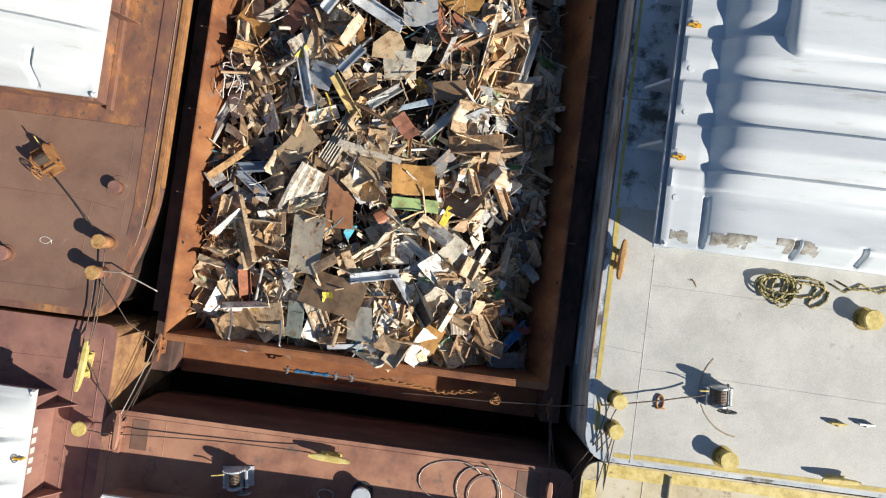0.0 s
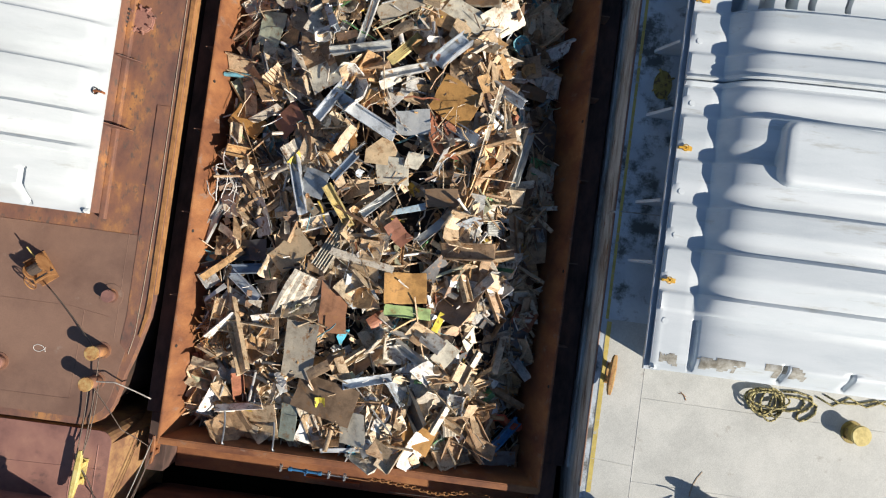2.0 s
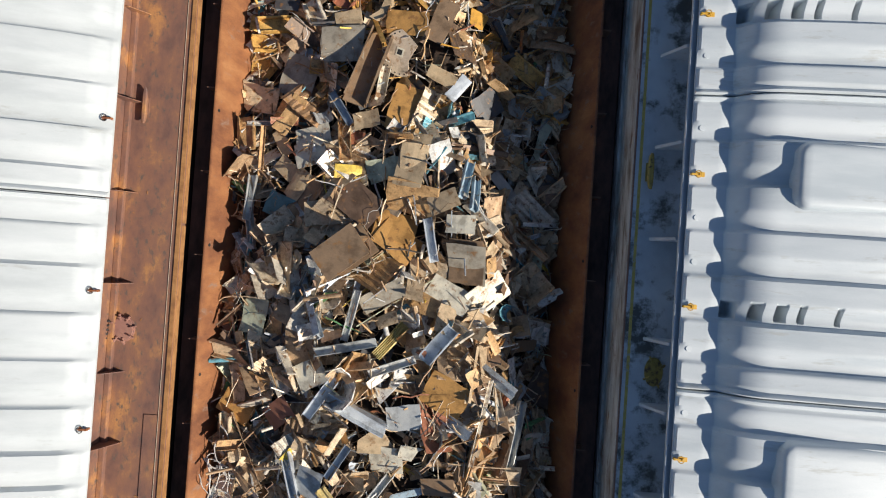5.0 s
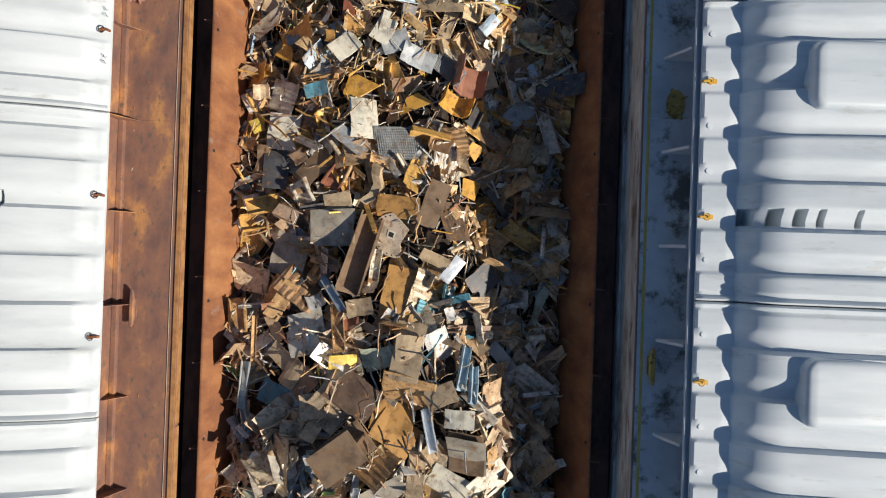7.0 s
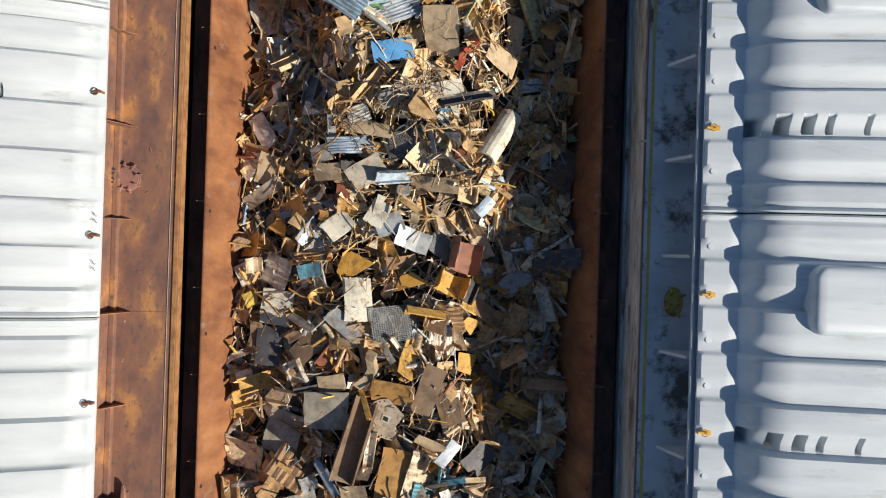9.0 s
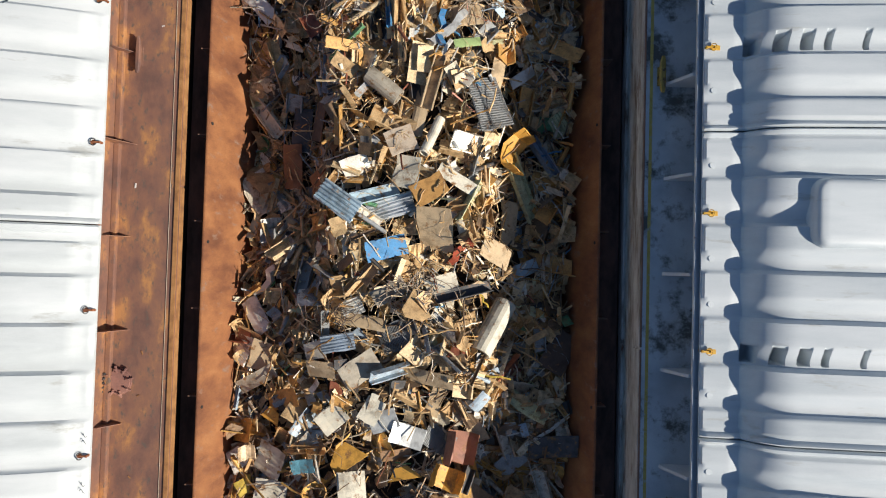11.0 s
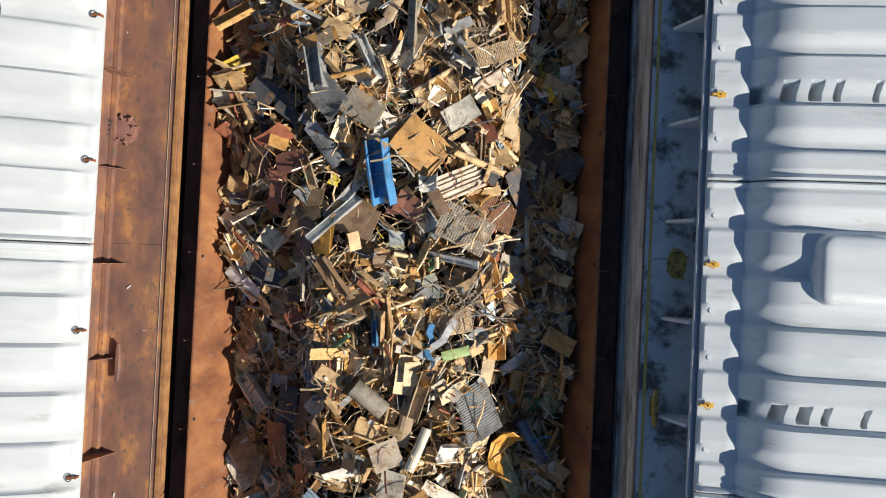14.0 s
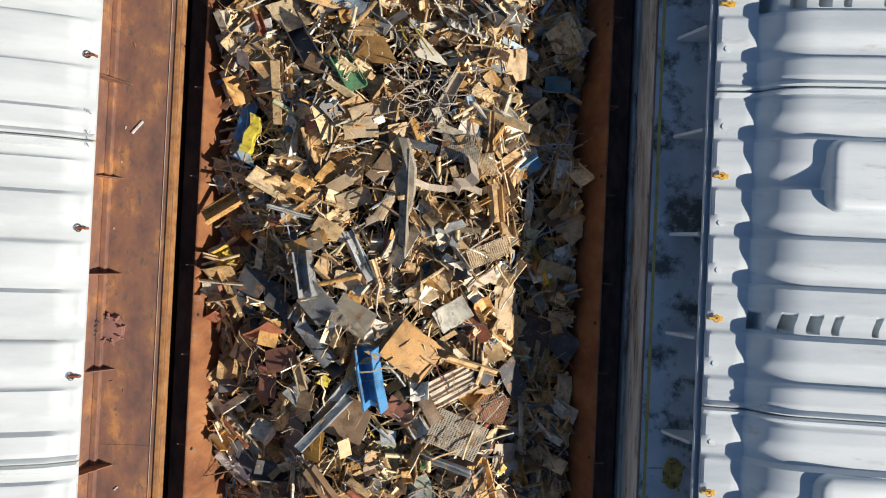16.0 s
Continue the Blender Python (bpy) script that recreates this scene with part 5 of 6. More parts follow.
scrap("channel", "pale_grey", -1.24, 32.71, 1.35, 0.18, 51)
scrap("plate", "brown", -0.93, 32.73, 0.98, 0.65, -18)
scrap("plate", "brown", -0.94, 32.89, 0.80, 0.64, -28)
scrap("shard", "red_brown", -0.03, 32.93, 0.57, 0.48, 22)
scrap("mesh", "rust", 2.04, 32.97, 0.95, 0.59, -17)
scrap("shard", "rust", -2.70, 32.98, 0.71, 0.59, 83)
scrap("plate", "red_brown", 0.22, 33.01, 0.57, 0.48, -27)
scrap("channel", "pale_grey", -1.05, 33.20, 1.25, 0.20, 51)
scrap("plate", "red_brown", -2.53, 33.34, 0.70, 0.40, 83)
scrap("shard", "yellow", -1.33, 33.48, 0.39, 0.30, 62)
scrap("wavy", "pale_tan", 1.08, 33.49, 1.17, 0.54, 29)
scrap("plate", "dark", 2.44, 33.56, 0.91, 0.45, -47)
scrap("channel", "tan", -1.83, 33.59, 0.68, 0.18, -67)
scrap("channel", "blue", -0.36, 33.62, 1.25, 0.42, 91)
scrap("plate", "red_brown", -2.23, 33.82, 0.64, 0.46, 13)
scrap("plate", "dark_brown", -3.03, 33.95, 0.77, 0.59, 63)
scrap("plate", "grey", -1.55, 34.18, 0.96, 0.30, -49)
scrap("plate", "ochre", 0.41, 34.18, 1.02, 0.82, -34)
scrap("plate", "grey", -1.54, 34.21, 1.01, 0.31, -47)
scrap("plate", "dark", 3.55, 34.26, 0.74, 0.62, -27)
scrap("plate", "dark_brown", 2.98, 34.42, 0.89, 0.65, 73)
scrap("mesh", "grey_tan", -0.73, 34.81, 0.76, 0.54, -28)
scrap("shard", "cream", 1.08, 34.86, 0.62, 0.55, 43)
scrap("plate", "cream", 1.14, 34.90, 0.68, 0.45, 33)
scrap("shard", "grey_tan", 0.24, 34.92, 0.94, 0.56, 33)
scrap("shard", "grey_tan", 0.28, 34.93, 1.02, 0.63, 44)
scrap("shard", "dark", -2.44, 34.97, 1.06, 0.59, -68)
scrap("plate", "tan", 2.21, 35.00, 0.82, 0.62, 82)
scrap("mesh", "grey", -1.41, 35.02, 0.66, 0.66, 43)
scrap("plate", "dark", -3.06, 35.15, 0.83, 0.59, 63)
scrap("plate", "tan", 2.25, 35.17, 0.74, 0.56, -68)
scrap("channel", "grey", -1.68, 35.57, 0.87, 0.33, -77)
scrap("plate", "pale_tan", 1.66, 35.60, 0.63, 0.27, 23)
scrap("channel", "pale_grey", -0.69, 35.83, 1.00, 0.20, -62)
scrap("channel", "pale_grey", -0.73, 35.97, 1.09, 0.21, -63)
scrap("plate", "tan", -1.75, 36.05, 0.82, 0.29, 23)
scrap("mesh", "tan", 1.80, 36.15, 0.95, 0.36, 22)
scrap("plate", "ochre", -1.71, 36.15, 0.80, 0.28, 24)
scrap("wavy", "grey_tan", 2.06, 36.29, 0.88, 0.35, 27)
scrap("shard", "pale_tan", -0.44, 36.74, 0.78, 0.53, 27)
scrap("angle", "grey_tan", 0.10, 36.99, 2.10, 0.18, 87)
scrap("shard", "cream", 2.65, 37.06, 1.08, 0.44, 83)
scrap("plate", "tan", -0.92, 37.09, 0.69, 0.35, 23)
scrap("bar", "grey_tan", 0.12, 37.20, 2.11, 0.16, 83)
scrap("plate", "tan", -0.08, 37.30, 1.34, 0.22, 63)
scrap("bar", "pale_tan", 0.91, 37.32, 1.35, 0.13, -3)
scrap("plate", "tan", -1.13, 37.40, 0.79, 0.25, 33)
scrap("shard", "cream", 2.73, 37.47, 0.68, 0.34, 88)
scrap("bar", "pale_tan", 1.23, 37.56, 0.65, 0.22, 43)
scrap("plate", "brown", -0.34, 37.67, 0.67, 0.33, 53)
scrap("mesh", "tan", 1.55, 37.79, 0.61, 0.43, 13)
scrap("shard", "pale_blue", -3.04, 37.94, 0.87, 0.56, 23)
scrap("mesh", "grey_tan", 1.15, 38.10, 0.76, 0.54, -7)
scrap("bar", "yellow", -3.19, 38.29, 0.88, 0.21, 65)
scrap("plate", "tan", -0.78, 38.40, 0.65, 0.39, 8)
scrap("plate", "blue", -3.34, 38.66, 0.91, 0.31, 77)
scrap("plate", "tan", -0.64, 38.75, 0.73, 0.29, 22)
scrap("channel", "grey_tan", 0.83, 39.04, 1.17, 0.22, 63)
scrap("shard", "pale_tan", 0.29, 39.16, 0.55, 0.51, 63)
scrap("wavy", "pale_grey", 2.69, 39.61, 0.56, 0.42, 6)
scrap("shard", "ochre", -0.52, 39.88, 1.16, 0.92, 12)
scrap("shard", "cream", 0.51, 39.88, 1.07, 0.64, -53)
scrap("plate", "teal", 3.27, 39.94, 0.56, 0.34, 2)
scrap("plate", "tan", 2.21, 40.03, 0.82, 0.61, 13)
scrap("channel", "dark", -2.08, 40.16, 1.27, 0.39, -57)
scrap("plate", "pale_blue", 2.33, 40.41, 1.11, 0.14, -4)


def flange_disc(x, y, r):
    """A cut half of a flanged disc; black pieces stand for its bolt holes and square hole."""
    m = resting(x, y, 0.38, 0.08, radians(70))
    disc = thing("flange_disc", "cream half disc with a row of bolt holes on the scrap", "scrap metal", "loose scrap pieces", at=m)
    ring = [(r * math.cos(a), r * math.sin(a)) for a in [radians(20 + 190 * k / 20) for k in range(21)]]
    part("plate", prism(B(), ring + [(-0.2 * r, -0.35 * r), (0.5 * r, -0.55 * r), (0.75 * r, -0.1 * r)], -0.02, 0.0, 0.004), COAT["pale_tan"], disc)
    for k in range(13):
        a = radians(28 + 174 * k / 12)
        part("bolt_hole", cyl(B(), 0.018, 0.004, pose(0.9 * r * math.cos(a), 0.9 * r * math.sin(a), 0.0), 8), HOLE_BLACK, disc)
    for w, h, coat in ((0.09, 0.012, COAT["cream"]), (0.055, 0.016, HOLE_BLACK)):
        part("square_boss", box(B(), -w, w, -w + 0.15 * r, w + 0.15 * r, 0.0, h, 0.003), coat, disc)
    PLACED.append((x, y, r))


def tangle(label, x, y, size, r, strands, mat, lift=0.3):
    """Loose curled strips or wires caught on the heap."""
    nest = thing("wire_tangle", label, "scrap metal", "wire tangles", at=pose(x, y, float(ground(x, y)) + lift))
    for _ in range(strands):
        a, bend = rng.uniform(0, 6.28), rng.normal(0, 2.2)
        p = Vector((rng.normal(0, 0.3 * size), rng.normal(0, 0.22 * size), rng.uniform(0, 0.12)))
        pts, n = [], 9
        step = size * rng.uniform(0.5, 1.1) / n
        for _ in range(n):
            pts.append(p.copy())
            a += bend / n + rng.normal(0, 0.15)
            p += Vector((math.cos(a), math.sin(a), rng.normal(0, 0.22))) * step
        part("strand", tube(B(), pts, r * rng.uniform(0.6, 1.3), 4), mat, nest)


flange_disc(-0.15, 18.12, 0.5)
for label, x, y, size, r, n, mat in (
        ("white curled strips tangled on the scrap heap", -3.35, 8.75, 0.8, 0.014, 34, CHALK), ("rusty wire nest on the scrap heap", -3.3, 5.3, 0.8, 0.011, 40, RUST_LIP),
        ("grey wire nest on the scrap heap", -1.3, 30.6, 0.9, 0.009, 24, CABLE), ("tan wire nest on the scrap heap", 0.5, 38.9, 0.8, 0.011, 36, SCRAPE), ("grey wire nest on the scrap heap", -1.4, 24.5, 0.8, 0.009, 24, CABLE),
        ("grey wire nest in the shaded scrap", 3.0, 38.4, 0.9, 0.009, 30, GALV), ("tan wire nest on the scrap heap", 0.3, 24.9, 1.0, 0.011, 40, SCRAPE), ("tan wire nest on the scrap heap", 1.4, 31.1, 0.9, 0.011, 34, SCRAPE)):
    tangle(label, x, y, size, r, n, mat)


# ---- the mixed rest of the heap, joined ----
for name, count, y0, y1, big, lift, tilt, coat in (
        ("small_scrap", 2600, 2.9, 17, 1.4, -0.06, 0.6, SCRAP), ("small_scrap", 1200, 17, 22, 1.3, -0.06, 0.6, SCRAP_OCHRE), ("small_scrap", 4200, 22, 44, 1.15, -0.03, 0.6, SCRAP_TAN),
        ("large_scrap", 1700, 2.9, 17, 2.1, 0.1, 0.45, SCRAP), ("large_scrap", 560, 17, 22, 2.1, 0.1, 0.42, SCRAP_OCHRE), ("large_scrap", 1350, 22, 44, 1.75, 0.1, 0.45, SCRAP_TAN),
        ("far_scrap", 2200, 44, 60.8, 1.65, 0.03, 0.35, SCRAP_TAN)):
    tagged(part(name, pile(count, y0, y1, big, lift, tilt), coat, heap), kind="stuff")
for count, y0, y1, coat in ((9000, 22.0, 44, SCRAP_TAN), (2600, 2.9, 22.0, SCRAP)):
    tagged(part("thin_scrap", pile(count, y0, y1, 1.0, 0.1, 0.45, THIN), coat, heap), kind="stuff")


# ---- deck gear ----
def wire(label, points, r=0.012, mat=None, group="mooring wires", drop=0.06, name="mooring_wire"):
    """A wire rope through points, sagging a little between them."""
    path = []
    for a, b in zip(points, points[1:]):
        path += sag(a, b, drop, 8)[:-1]
    path.append(Vector(points[-1]))
    bm = B()
    tube(bm, path, r, 7)
    return tagged(part(name, bm, mat or CABLE, None, "", True), label, "wire rope", group)


def ring_of(bm, cx, cy, cz, rx, ry, r, turns=1.0, seed=0.0, n=22):
    pts = []
    for k in range(int(n * turns) + 1):
        a = seed + 2 * math.pi * k / n
        w = 1 + 0.09 * math.sin(2.3 * a + seed) + 0.03 * k / n
        pts.append((cx + rx * w * math.cos(a), cy + ry * w * math.sin(a), cz + 0.012 * math.sin(1.7 * a + seed) + 0.01 * k / n))
    tube(bm, pts, r, 6)


def hand_winch(label, x, y, z, turn, body, wheel_mat, big_wheel, group="deck winches"):
    """Base plate, two cheeks, drum wound with wire, gear wheel, hand wheel and pawl lever."""
    w = thing("deck_winch", label, "winch", group, at=pose(x, y, z, 0, 0, turn))
    part("base_plate", box(B(), -0.32, 0.32, -0.2, 0.2, 0.0, 0.025, 0.005), body, w)
    for s in (-1, 1):
        bm = B()
        box(bm, -0.26, 0.26, s * 0.17 - 0.012, s * 0.17 + 0.012, 0.025, 0.24, 0.01)
        cyl(bm, 0.15, 0.024, pose(0, s * 0.17 + 0.012, 0.26, 90), 24)
        part("cheek_plate", bm, body, w)
    bm = B()
    cyl(bm, 0.085, 0.31, pose(0, 0.155, 0.26, 90), 20)
    drum = part("drum", bm, body, w)
    bm = B()
    for k in range(9):
        ring = [(0.1 * math.cos(a), -0.12 + 0.03 * k + 0.03 * a / 6.3, 0.26 + 0.1 * math.sin(a)) for a in [2 * math.pi * i / 14 for i in range(15)]]
        tube(bm, ring, 0.015, 5)
    part("wound_wire", bm, CABLE, drum, "rusty wire rope wound on the drum")
    bm = B()
    cyl(bm, 0.2, 0.02, pose(0, 0.215, 0.27, 90), 26)
    for k in range(26):
        a = 2 * math.pi * k / 26
        box(bm, -0.012, 0.012, -0.01, 0.01, 0.0, 0.024, 0, pose(0.2 * math.cos(a), 0.205, 0.27 + 0.2 * math.sin(a), 0, 90 - math.degrees(a), 0))
    part("gear_wheel", bm, body, w)
    bm = B()
    cyl(bm, 0.018, 0.5, pose(0.18, 0.26, 0.2, 90), 10)
    part("shaft", bm, DARK_STEEL, w)
    bm = B()
    R = big_wheel
    tube(bm, [(0.18 + R * math.cos(a), -0.28, 0.2 + R * math.sin(a)) for a in [2 * math.pi * k / 24 for k in range(25)]], 0.013, 6)
    for k in range(3):
        a = radians(60 * k + 10)
        tube(bm, [(0.18 - R * math.cos(a), -0.28, 0.2 - R * math.sin(a)), (0.18 + R * math.cos(a), -0.28, 0.2 + R * math.sin(a))], 0.011, 5)
    part("hand_wheel", bm, wheel_mat, w, "spoked hand wheel")
    bm = B()
    tube(bm, [(-0.2, 0.1, 0.22), (-0.3, 0.12, 0.33), (-0.44, 0.12, 0.36)], 0.014, 6)
    part("pawl_lever", bm, YELLOW if big_wheel < 0.2 else body, w)
    part("tie_bar", box(B(), -0.25, -0.21, -0.17, 0.17, 0.19, 0.23, 0.006), body, w)
    part("tie_bar", box(B(), 0.21, 0.25, -0.17, 0.17, 0.19, 0.23, 0.006), body, w)
    return w


hand_winch("rusty hand winch bolted to the brown deck", -6.88, 6.25, 2.512, -52, RUST_LIP, RUST_LIP, 0.15)
hand_winch("galvanised hand winch on the pale grey deck", 7.28, 3.3, 3.008, 4, GALV, DARK_STEEL, 0.17)
hand_winch("grey hand winch on the orange-brown deck", -2.05, 0.25, 2.4, 8, GREY_STEEL, GALV, 0.14)

# the coiled mooring line and its tail
rope = thing("mooring_rope", "yellow and black mooring rope coiled on the grey deck", "rope")
for k, (dx, dy, rx, ry) in enumerate(((0, 0, 0.33, 0.24), (0.04, -0.02, 0.27, 0.27), (-0.06, 0.03, 0.36, 0.2), (0.09, -0.05, 0.22, 0.3), (0.2, -0.02, 0.14, 0.24), (-0.1, 0.0, 0.25, 0.26), (0.02, 0.06, 0.38, 0.16))):
    bm = B()
    ring_of(bm, 8.25 + dx, 5.58 + dy, 3.04 + 0.02 * k, rx, ry, 0.022, 1.05, 0.9 * k)
    part("turn", bm, ROPE_MAT, rope, "", True)
bm = B()
tube(bm, [(8.5 + p, q, 3.035) for p, q in ((0, 5.72), (0.3, 5.74), (0.62, 5.72), (0.8, 5.62), (0.78, 5.45), (0.62, 5.32), (0.5, 5.27), (0.42, 5.32), (0.44, 5.42), (0.6, 5.5), (0.72, 5.62), (0.68, 5.78), (0.4, 5.84), (0.1, 5.82))], 0.024, 7)
tube(bm, [(8.45, 5.45, 3.035), (8.75, 5.44, 3.035), (8.98, 5.5, 3.035), (9.05, 5.64, 3.035), (8.98, 5.76, 3.035)], 0.024, 7)
part("loop", bm, ROPE_MAT, rope, "", True)
bm = B()
tube(bm, [(9.3, 5.8, 3.03), (9.62, 5.66, 3.03), (9.95, 5.86, 3.03), (10.3, 5.72, 3.03), (10.7, 5.9, 3.03), (11.0, 5.8, 3.03)], 0.02, 6)
tube(bm, [(9.45, 5.86, 3.03), (9.75, 5.74, 3.03), (10.1, 5.76, 3.03), (10.5, 5.88, 3.03), (10.9, 5.72, 3.03)], 0.02, 6)
part("tail", bm, ROPE_MAT, rope, "", True)

# wires between the barges
wire("bright wire strap from a bollard, end hanging free", [(-5.42, 4.1, 2.78), (-4.93, 4.14, 2.75), (-4.27, 3.82, 2.45)], 0.016, BRIGHT_CABLE, drop=0.02)
wire("bright wire rope from bollard to scrap barge corner", [(-5.42, 4.05, 2.75), (-4.8, 3.1, 2.45), (-4.4, 2.6, 1.85)], 0.010, CABLE, drop=0.02)
wire("rusty wire rope from winch to bollard", [(-6.62, 5.9, 2.68), (-5.5, 4.82, 2.75)], 0.013, CABLE)
wire("rusty wire rope between the barge ends", [(-5.5, 4.1, 2.7), (-5.55, 2.5, 2.66), (-5.5, 2.0, 2.62)], 0.013)
wire("rusty wire rope between the barge ends", [(-5.36, 4.68, 2.7), (-5.42, 2.55, 2.66)], 0.013)
wire("rusty wire rope between the barge ends", [(-5.3, 4.1, 2.7), (-5.36, 3.2, 2.6), (-5.46, 2.45, 2.66)], 0.013)
wire("rusty wire rope from cleat to the next barge corner", [(-5.48, 2.3, 2.62), (-5.1, 1.7, 2.6), (-4.62, 1.1, 2.6)], 0.013)
for a, b in (((-4.38, 2.78, 1.84), (-4.6, 1.2, 2.6)), ((-4.34, 2.5, 1.84), (-4.56, 1.1, 2.6)), ((-4.38, 2.36, 1.84), (-4.6, 0.8, 2.6))):
    wire("slack wire rope from scrap barge cleat", [a, b], 0.012, BRIGHT_CABLE if a[1] > 2.7 else CABLE, drop=0.06)
wire("long wire rope across the orange-brown deck", [(-5.33, 0.85, 2.66), (-4.92, 0.81, 2.62), (-2.6, 0.92, 2.48), (-0.6, 0.97, 2.56)], 0.012, CABLE, drop=0.03)
wire("rusty wire rope to the grey barge bollard", [(0.92, 2.2, 1.5), (2.95, 2.36, 1.9), (4.38, 2.55, 2.4), (5.3, 2.88, 3.22), (6.2, 3.08, 3.2), (7.0, 3.3, 3.25)], 0.014, CABLE, drop=0.03)
for a, b in (((4.3, 2.45, 1.84), (4.36, 0.85, 2.6)), ((4.36, 2.35, 1.84), (4.38, 0.65, 2.6)), ((4.33, 2.2, 1.84), (4.6, 0.6, 2.6)), ((5.2, 2.4, 3.2), (4.45, 0.7, 2.6)), ((5.3, 2.3, 3.2), (4.5, 0.55, 2.6)), ((5.36, 2.4, 3.2), (5.12, 0.6, 2.95)), ((5.4, 2.35, 3.15), (5.3, 0.4, 2.95)), ((5.22, 2.95, 3.2), (5.05, 2.0, 3.06)), ((5.38, 2.9, 3.2), (5.2, 2.25, 3.1))):
    wire("crossed mooring wire at the barge corners", [a, b], 0.012, CABLE, drop=0.08)
bm = B()
ring_of(bm, 2.35, 0.72, 2.42, 0.62, 0.46, 0.013, 0.8, 0.5)
ring_of(bm, 2.95, 0.62, 2.425, 0.45, 0.52, 0.013, 1.05, 1.2)
ring_of(bm, 3.05, 0.55, 2.44, 0.3, 0.4, 0.013, 1.1, 0.2)
tube(bm, [(2.6, 1.1, 2.42), (3.3, 0.85, 2.43), (3.9, 0.6, 2.42), (4.2, 0.4, 2.42)], 0.013, 6)
tagged(part("wire_coil", bm, BRIGHT_CABLE, None, "", True), "loose loops of steel wire on the orange-brown deck", "wire rope", "mooring wires")
bm = B()
ring_of(bm, -0.2, 0.1, 2.42, 0.16, 0.12, 0.012, 2.1, 0.3)
tagged(part("wire_coil", bm, BRIGHT_CABLE, None, "", True), "small coil of steel wire on the orange-brown deck", "wire rope", "mooring wires")

# turnbuckle with its chains along the end of the scrap barge
buckle = thing("turnbuckle", "blue turnbuckle with chain tackle along the barge end", "turnbuckle")


def lay(x, z=0.0):
    """The line of the tackle: a point x metres along it."""
    return Vector((-1.72 + x, 2.33 + 0.028 * x, 1.25 + 0.12 * x + z))


bm = B()
tube(bm, [lay(0.32), lay(1.05)], 0.034, 10)
for x in (0.33, 0.7, 1.03):
    tube(bm, [lay(x - 0.035), lay(x + 0.035)], 0.05, 10)
part("body", bm, BLUE, buckle, "blue painted screw body")
bm = B()
tube(bm, [lay(0.72) + Vector((0, -0.02, 0)), lay(0.74) + Vector((0, 0.02, 0.3))], 0.018, 8)
part("ratchet_handle", bm, BLUE, buckle)
for x0, x1, mat in ((0.0, 0.32, RUST_LIP), (1.05, 1.7, GALV), (1.7, 2.2, RUST_LIP)):
    bm = B()
    tube(bm, [lay(x0), lay(x1)], 0.02, 7)
    part("screw_rod", bm, mat, buckle)
for x in (0.12, 1.25, 1.62):
    bm = B()
    tube(bm, [lay(x) + Vector((0, 0.07 * math.cos(a), 0.07 * math.sin(a))) for a in [2 * math.pi * k / 12 for k in range(13)]], 0.016, 6)
    tube(bm, [lay(x) + Vector((-0.03, -0.09, 0)), lay(x) + Vector((-0.03, 0.09, 0))], 0.016, 6)
    part("shackle", bm, GALV, buckle, "galvanised shackle")
k = 0
for x in [2.2 + 0.09 * j for j in range(30)]:
    wob = Vector((0, 0.05 * math.sin(3.1 * x), 0.04 * math.sin(5.3 * x)))
    bm = B()
    side = Vector((0, 1, 0)) if k % 2 else Vector((0, 0, 1))
    tube(bm, [lay(x) + wob + Vector((0.066 * math.cos(a), 0, 0)) + side * 0.036 * math.sin(a) for a in [2 * math.pi * i / 10 for i in range(11)]], 0.013, 5)
    part("chain_link", bm, RUST_LIP, buckle)
    k += 1
bm = B()
for j in range(7):
    ring_of(bm, 3.1 + 0.05 * math.sin(j * 2.1), 2.4 + 0.04 * math.cos(j * 1.7), 1.84 + 0.02 * j, 0.07, 0.045, 0.013, 1.05, j)
part("chain_bunch", bm, RUST_LIP, buckle)

# rope ends hanging over the hopper end wall
for x, dx in ((-2.85, 0.16), (-1.75, 0.04)):
    wire("frayed pale rope hanging over the hopper end wall", [(x - 0.1, 3.75, 1.75), (x, 3.35, 1.85), (x + 0.08, 3.0, 2.12), (x + 0.12, 2.75, 1.75), (x + 0.12 + dx, 2.62, 1.3)], 0.022, GALV, "rope ends", 0.02, "rope_end")

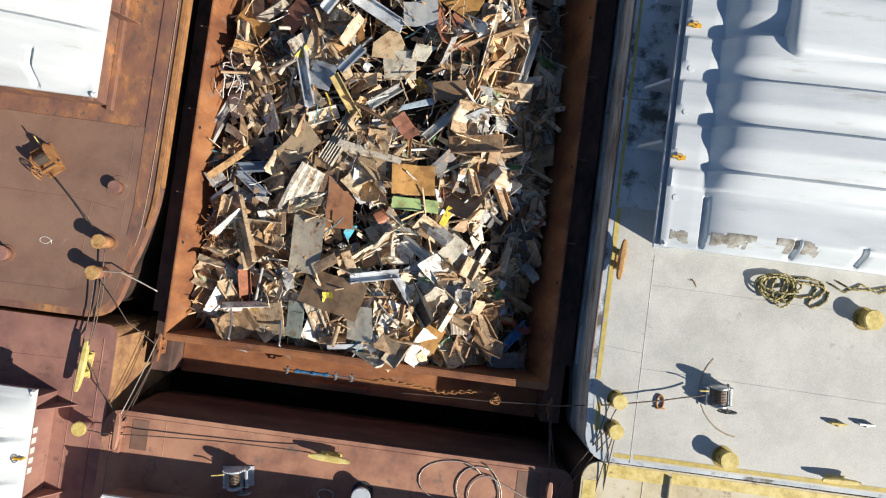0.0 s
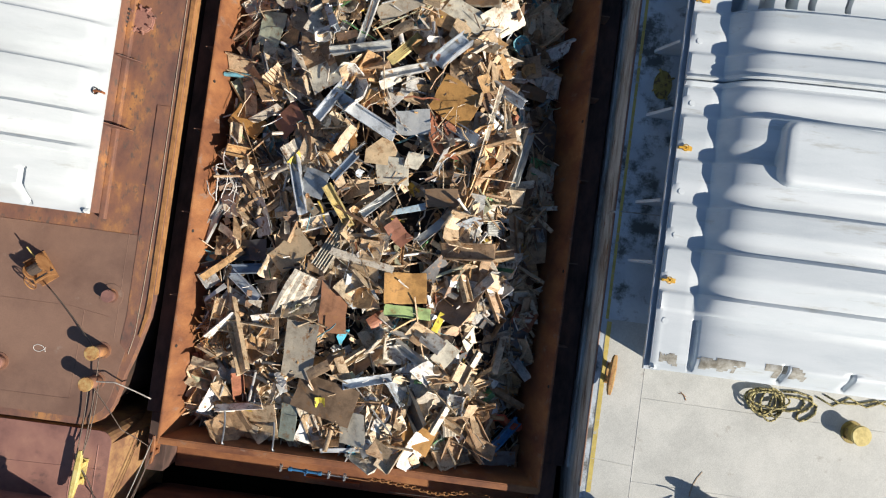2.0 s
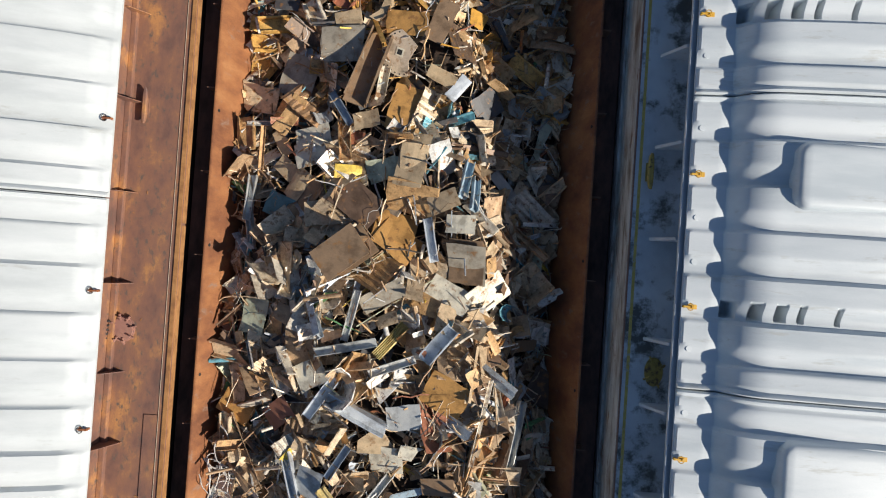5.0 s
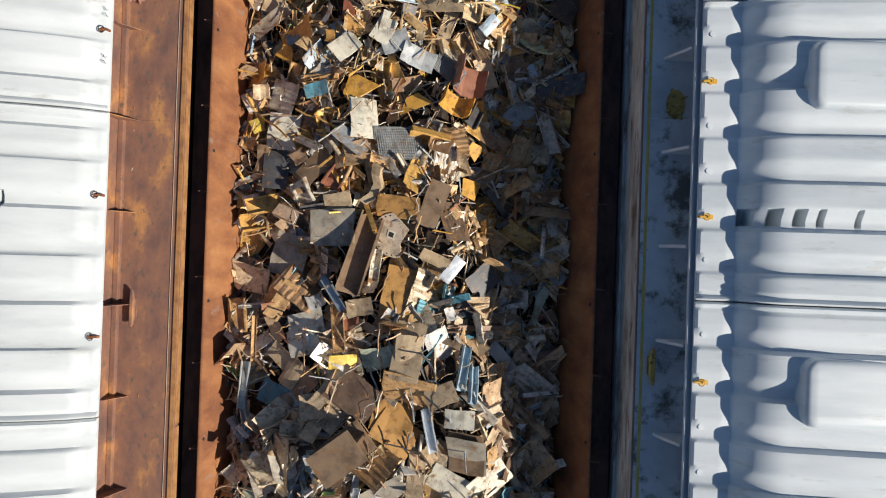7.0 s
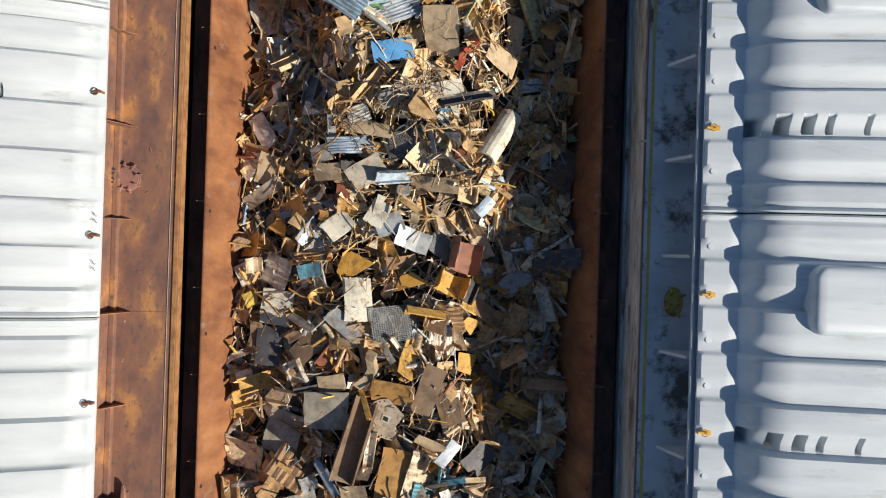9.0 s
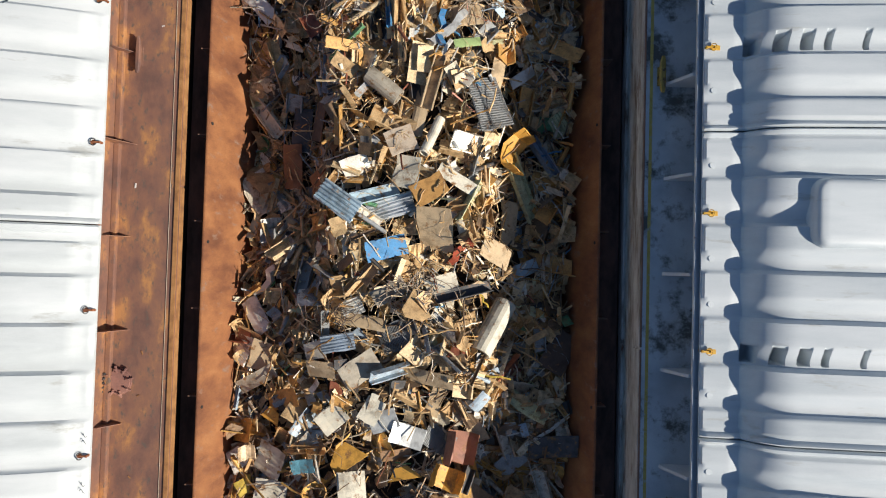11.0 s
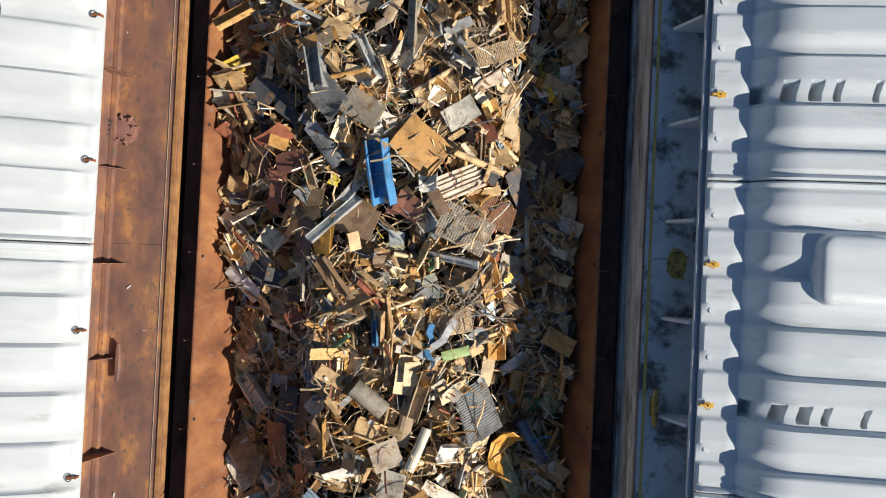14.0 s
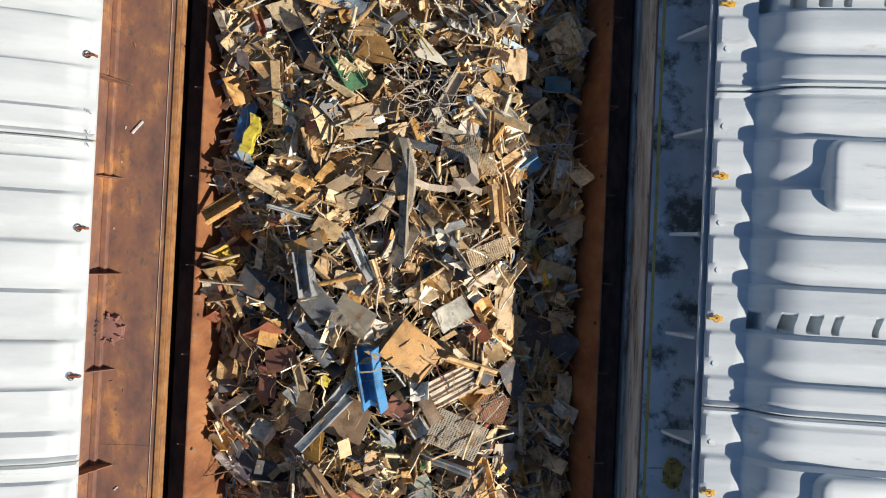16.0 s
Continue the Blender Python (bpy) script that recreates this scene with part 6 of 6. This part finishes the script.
# shackle lying on the grey deck, blue valve, twig
bm = B()
tube(bm, [(6.22 + 0.07 * math.cos(a), 3.02 + 0.13 * math.sin(a), 3.035) for a in [radians(-60 + 300 * k / 14) for k in range(15)]], 0.02, 7)
tube(bm, [(6.14, 2.9, 3.035), (6.32, 2.9, 3.035)], 0.02, 7)
tagged(part("shackle", bm, RUST_LIP, None, "", True), "rusty bow shackle lying on the grey deck", "shackle")
bm = B()
tube(bm, [(6.56, 5.53, 3.02), (6.63, 5.47, 3.02), (6.68, 5.38, 3.02)], 0.007, 5)
tube(bm, [(6.5, 5.5, 3.02), (6.6, 5.5, 3.02), (6.66, 5.45, 3.03)], 0.005, 5)
tagged(part("twig", bm, RUST_LIP, None, "", True), "thin rusty wire twig lying on the grey deck", "debris")

# marks on covers and coaming, not legible
for x, y, z, pieces in ((-5.66, 37.75, 3.52, 3), (-5.66, 38.35, 3.52, 1), (-5.66, 22.1, 3.52, 2), (-5.66, 21.2, 3.52, 2)):
    mark = thing("marker_writing", "short black marker strokes on the white cover edge", "marking", kind="structure")
    for k in range(pieces):
        bm = B()
        tube(bm, [(x - 0.05 + 0.1 * a, y + 0.12 * k + 0.04 * math.sin(5 * a + k), z + 0.002) for a in (0, 0.25, 0.5, 0.75, 1)], 0.005, 4)
        part("stroke", bm, INK, mark)
for k in range(5):
    bm = B()
    box(bm, -6.056, -6.048, 0.75 - 0.2 * k, 0.87 - 0.2 * k, 2.9, 3.06)
    part("number_bar", bm, CHALK, sw, "white painted number block")

# curled rust flakes and scraps along the side decks
for k in range(26):
    x, y = -4.95 - 0.7 * rng.random(), 7 + 33 * rng.random()
    bm = B()
    box(bm, -0.03, 0.03, -0.008, 0.008, 0, 0.012, 0.002, pose(x, y, 2.502, 0, 0, 360 * rng.random()) @ Matrix.Scale(0.5 + 1.2 * rng.random(), 4))
    part("rust_flake", bm, RUST_LIP if k % 3 else CHALK, nw)
part("stick", box(B(), -0.02, 0.02, -0.16, 0.16, 0, 0.03, 0.004, pose(-5.27, 38.3, 2.502, 0, 0, -40)), CHALK, nw, "pale stick lying on the side deck")
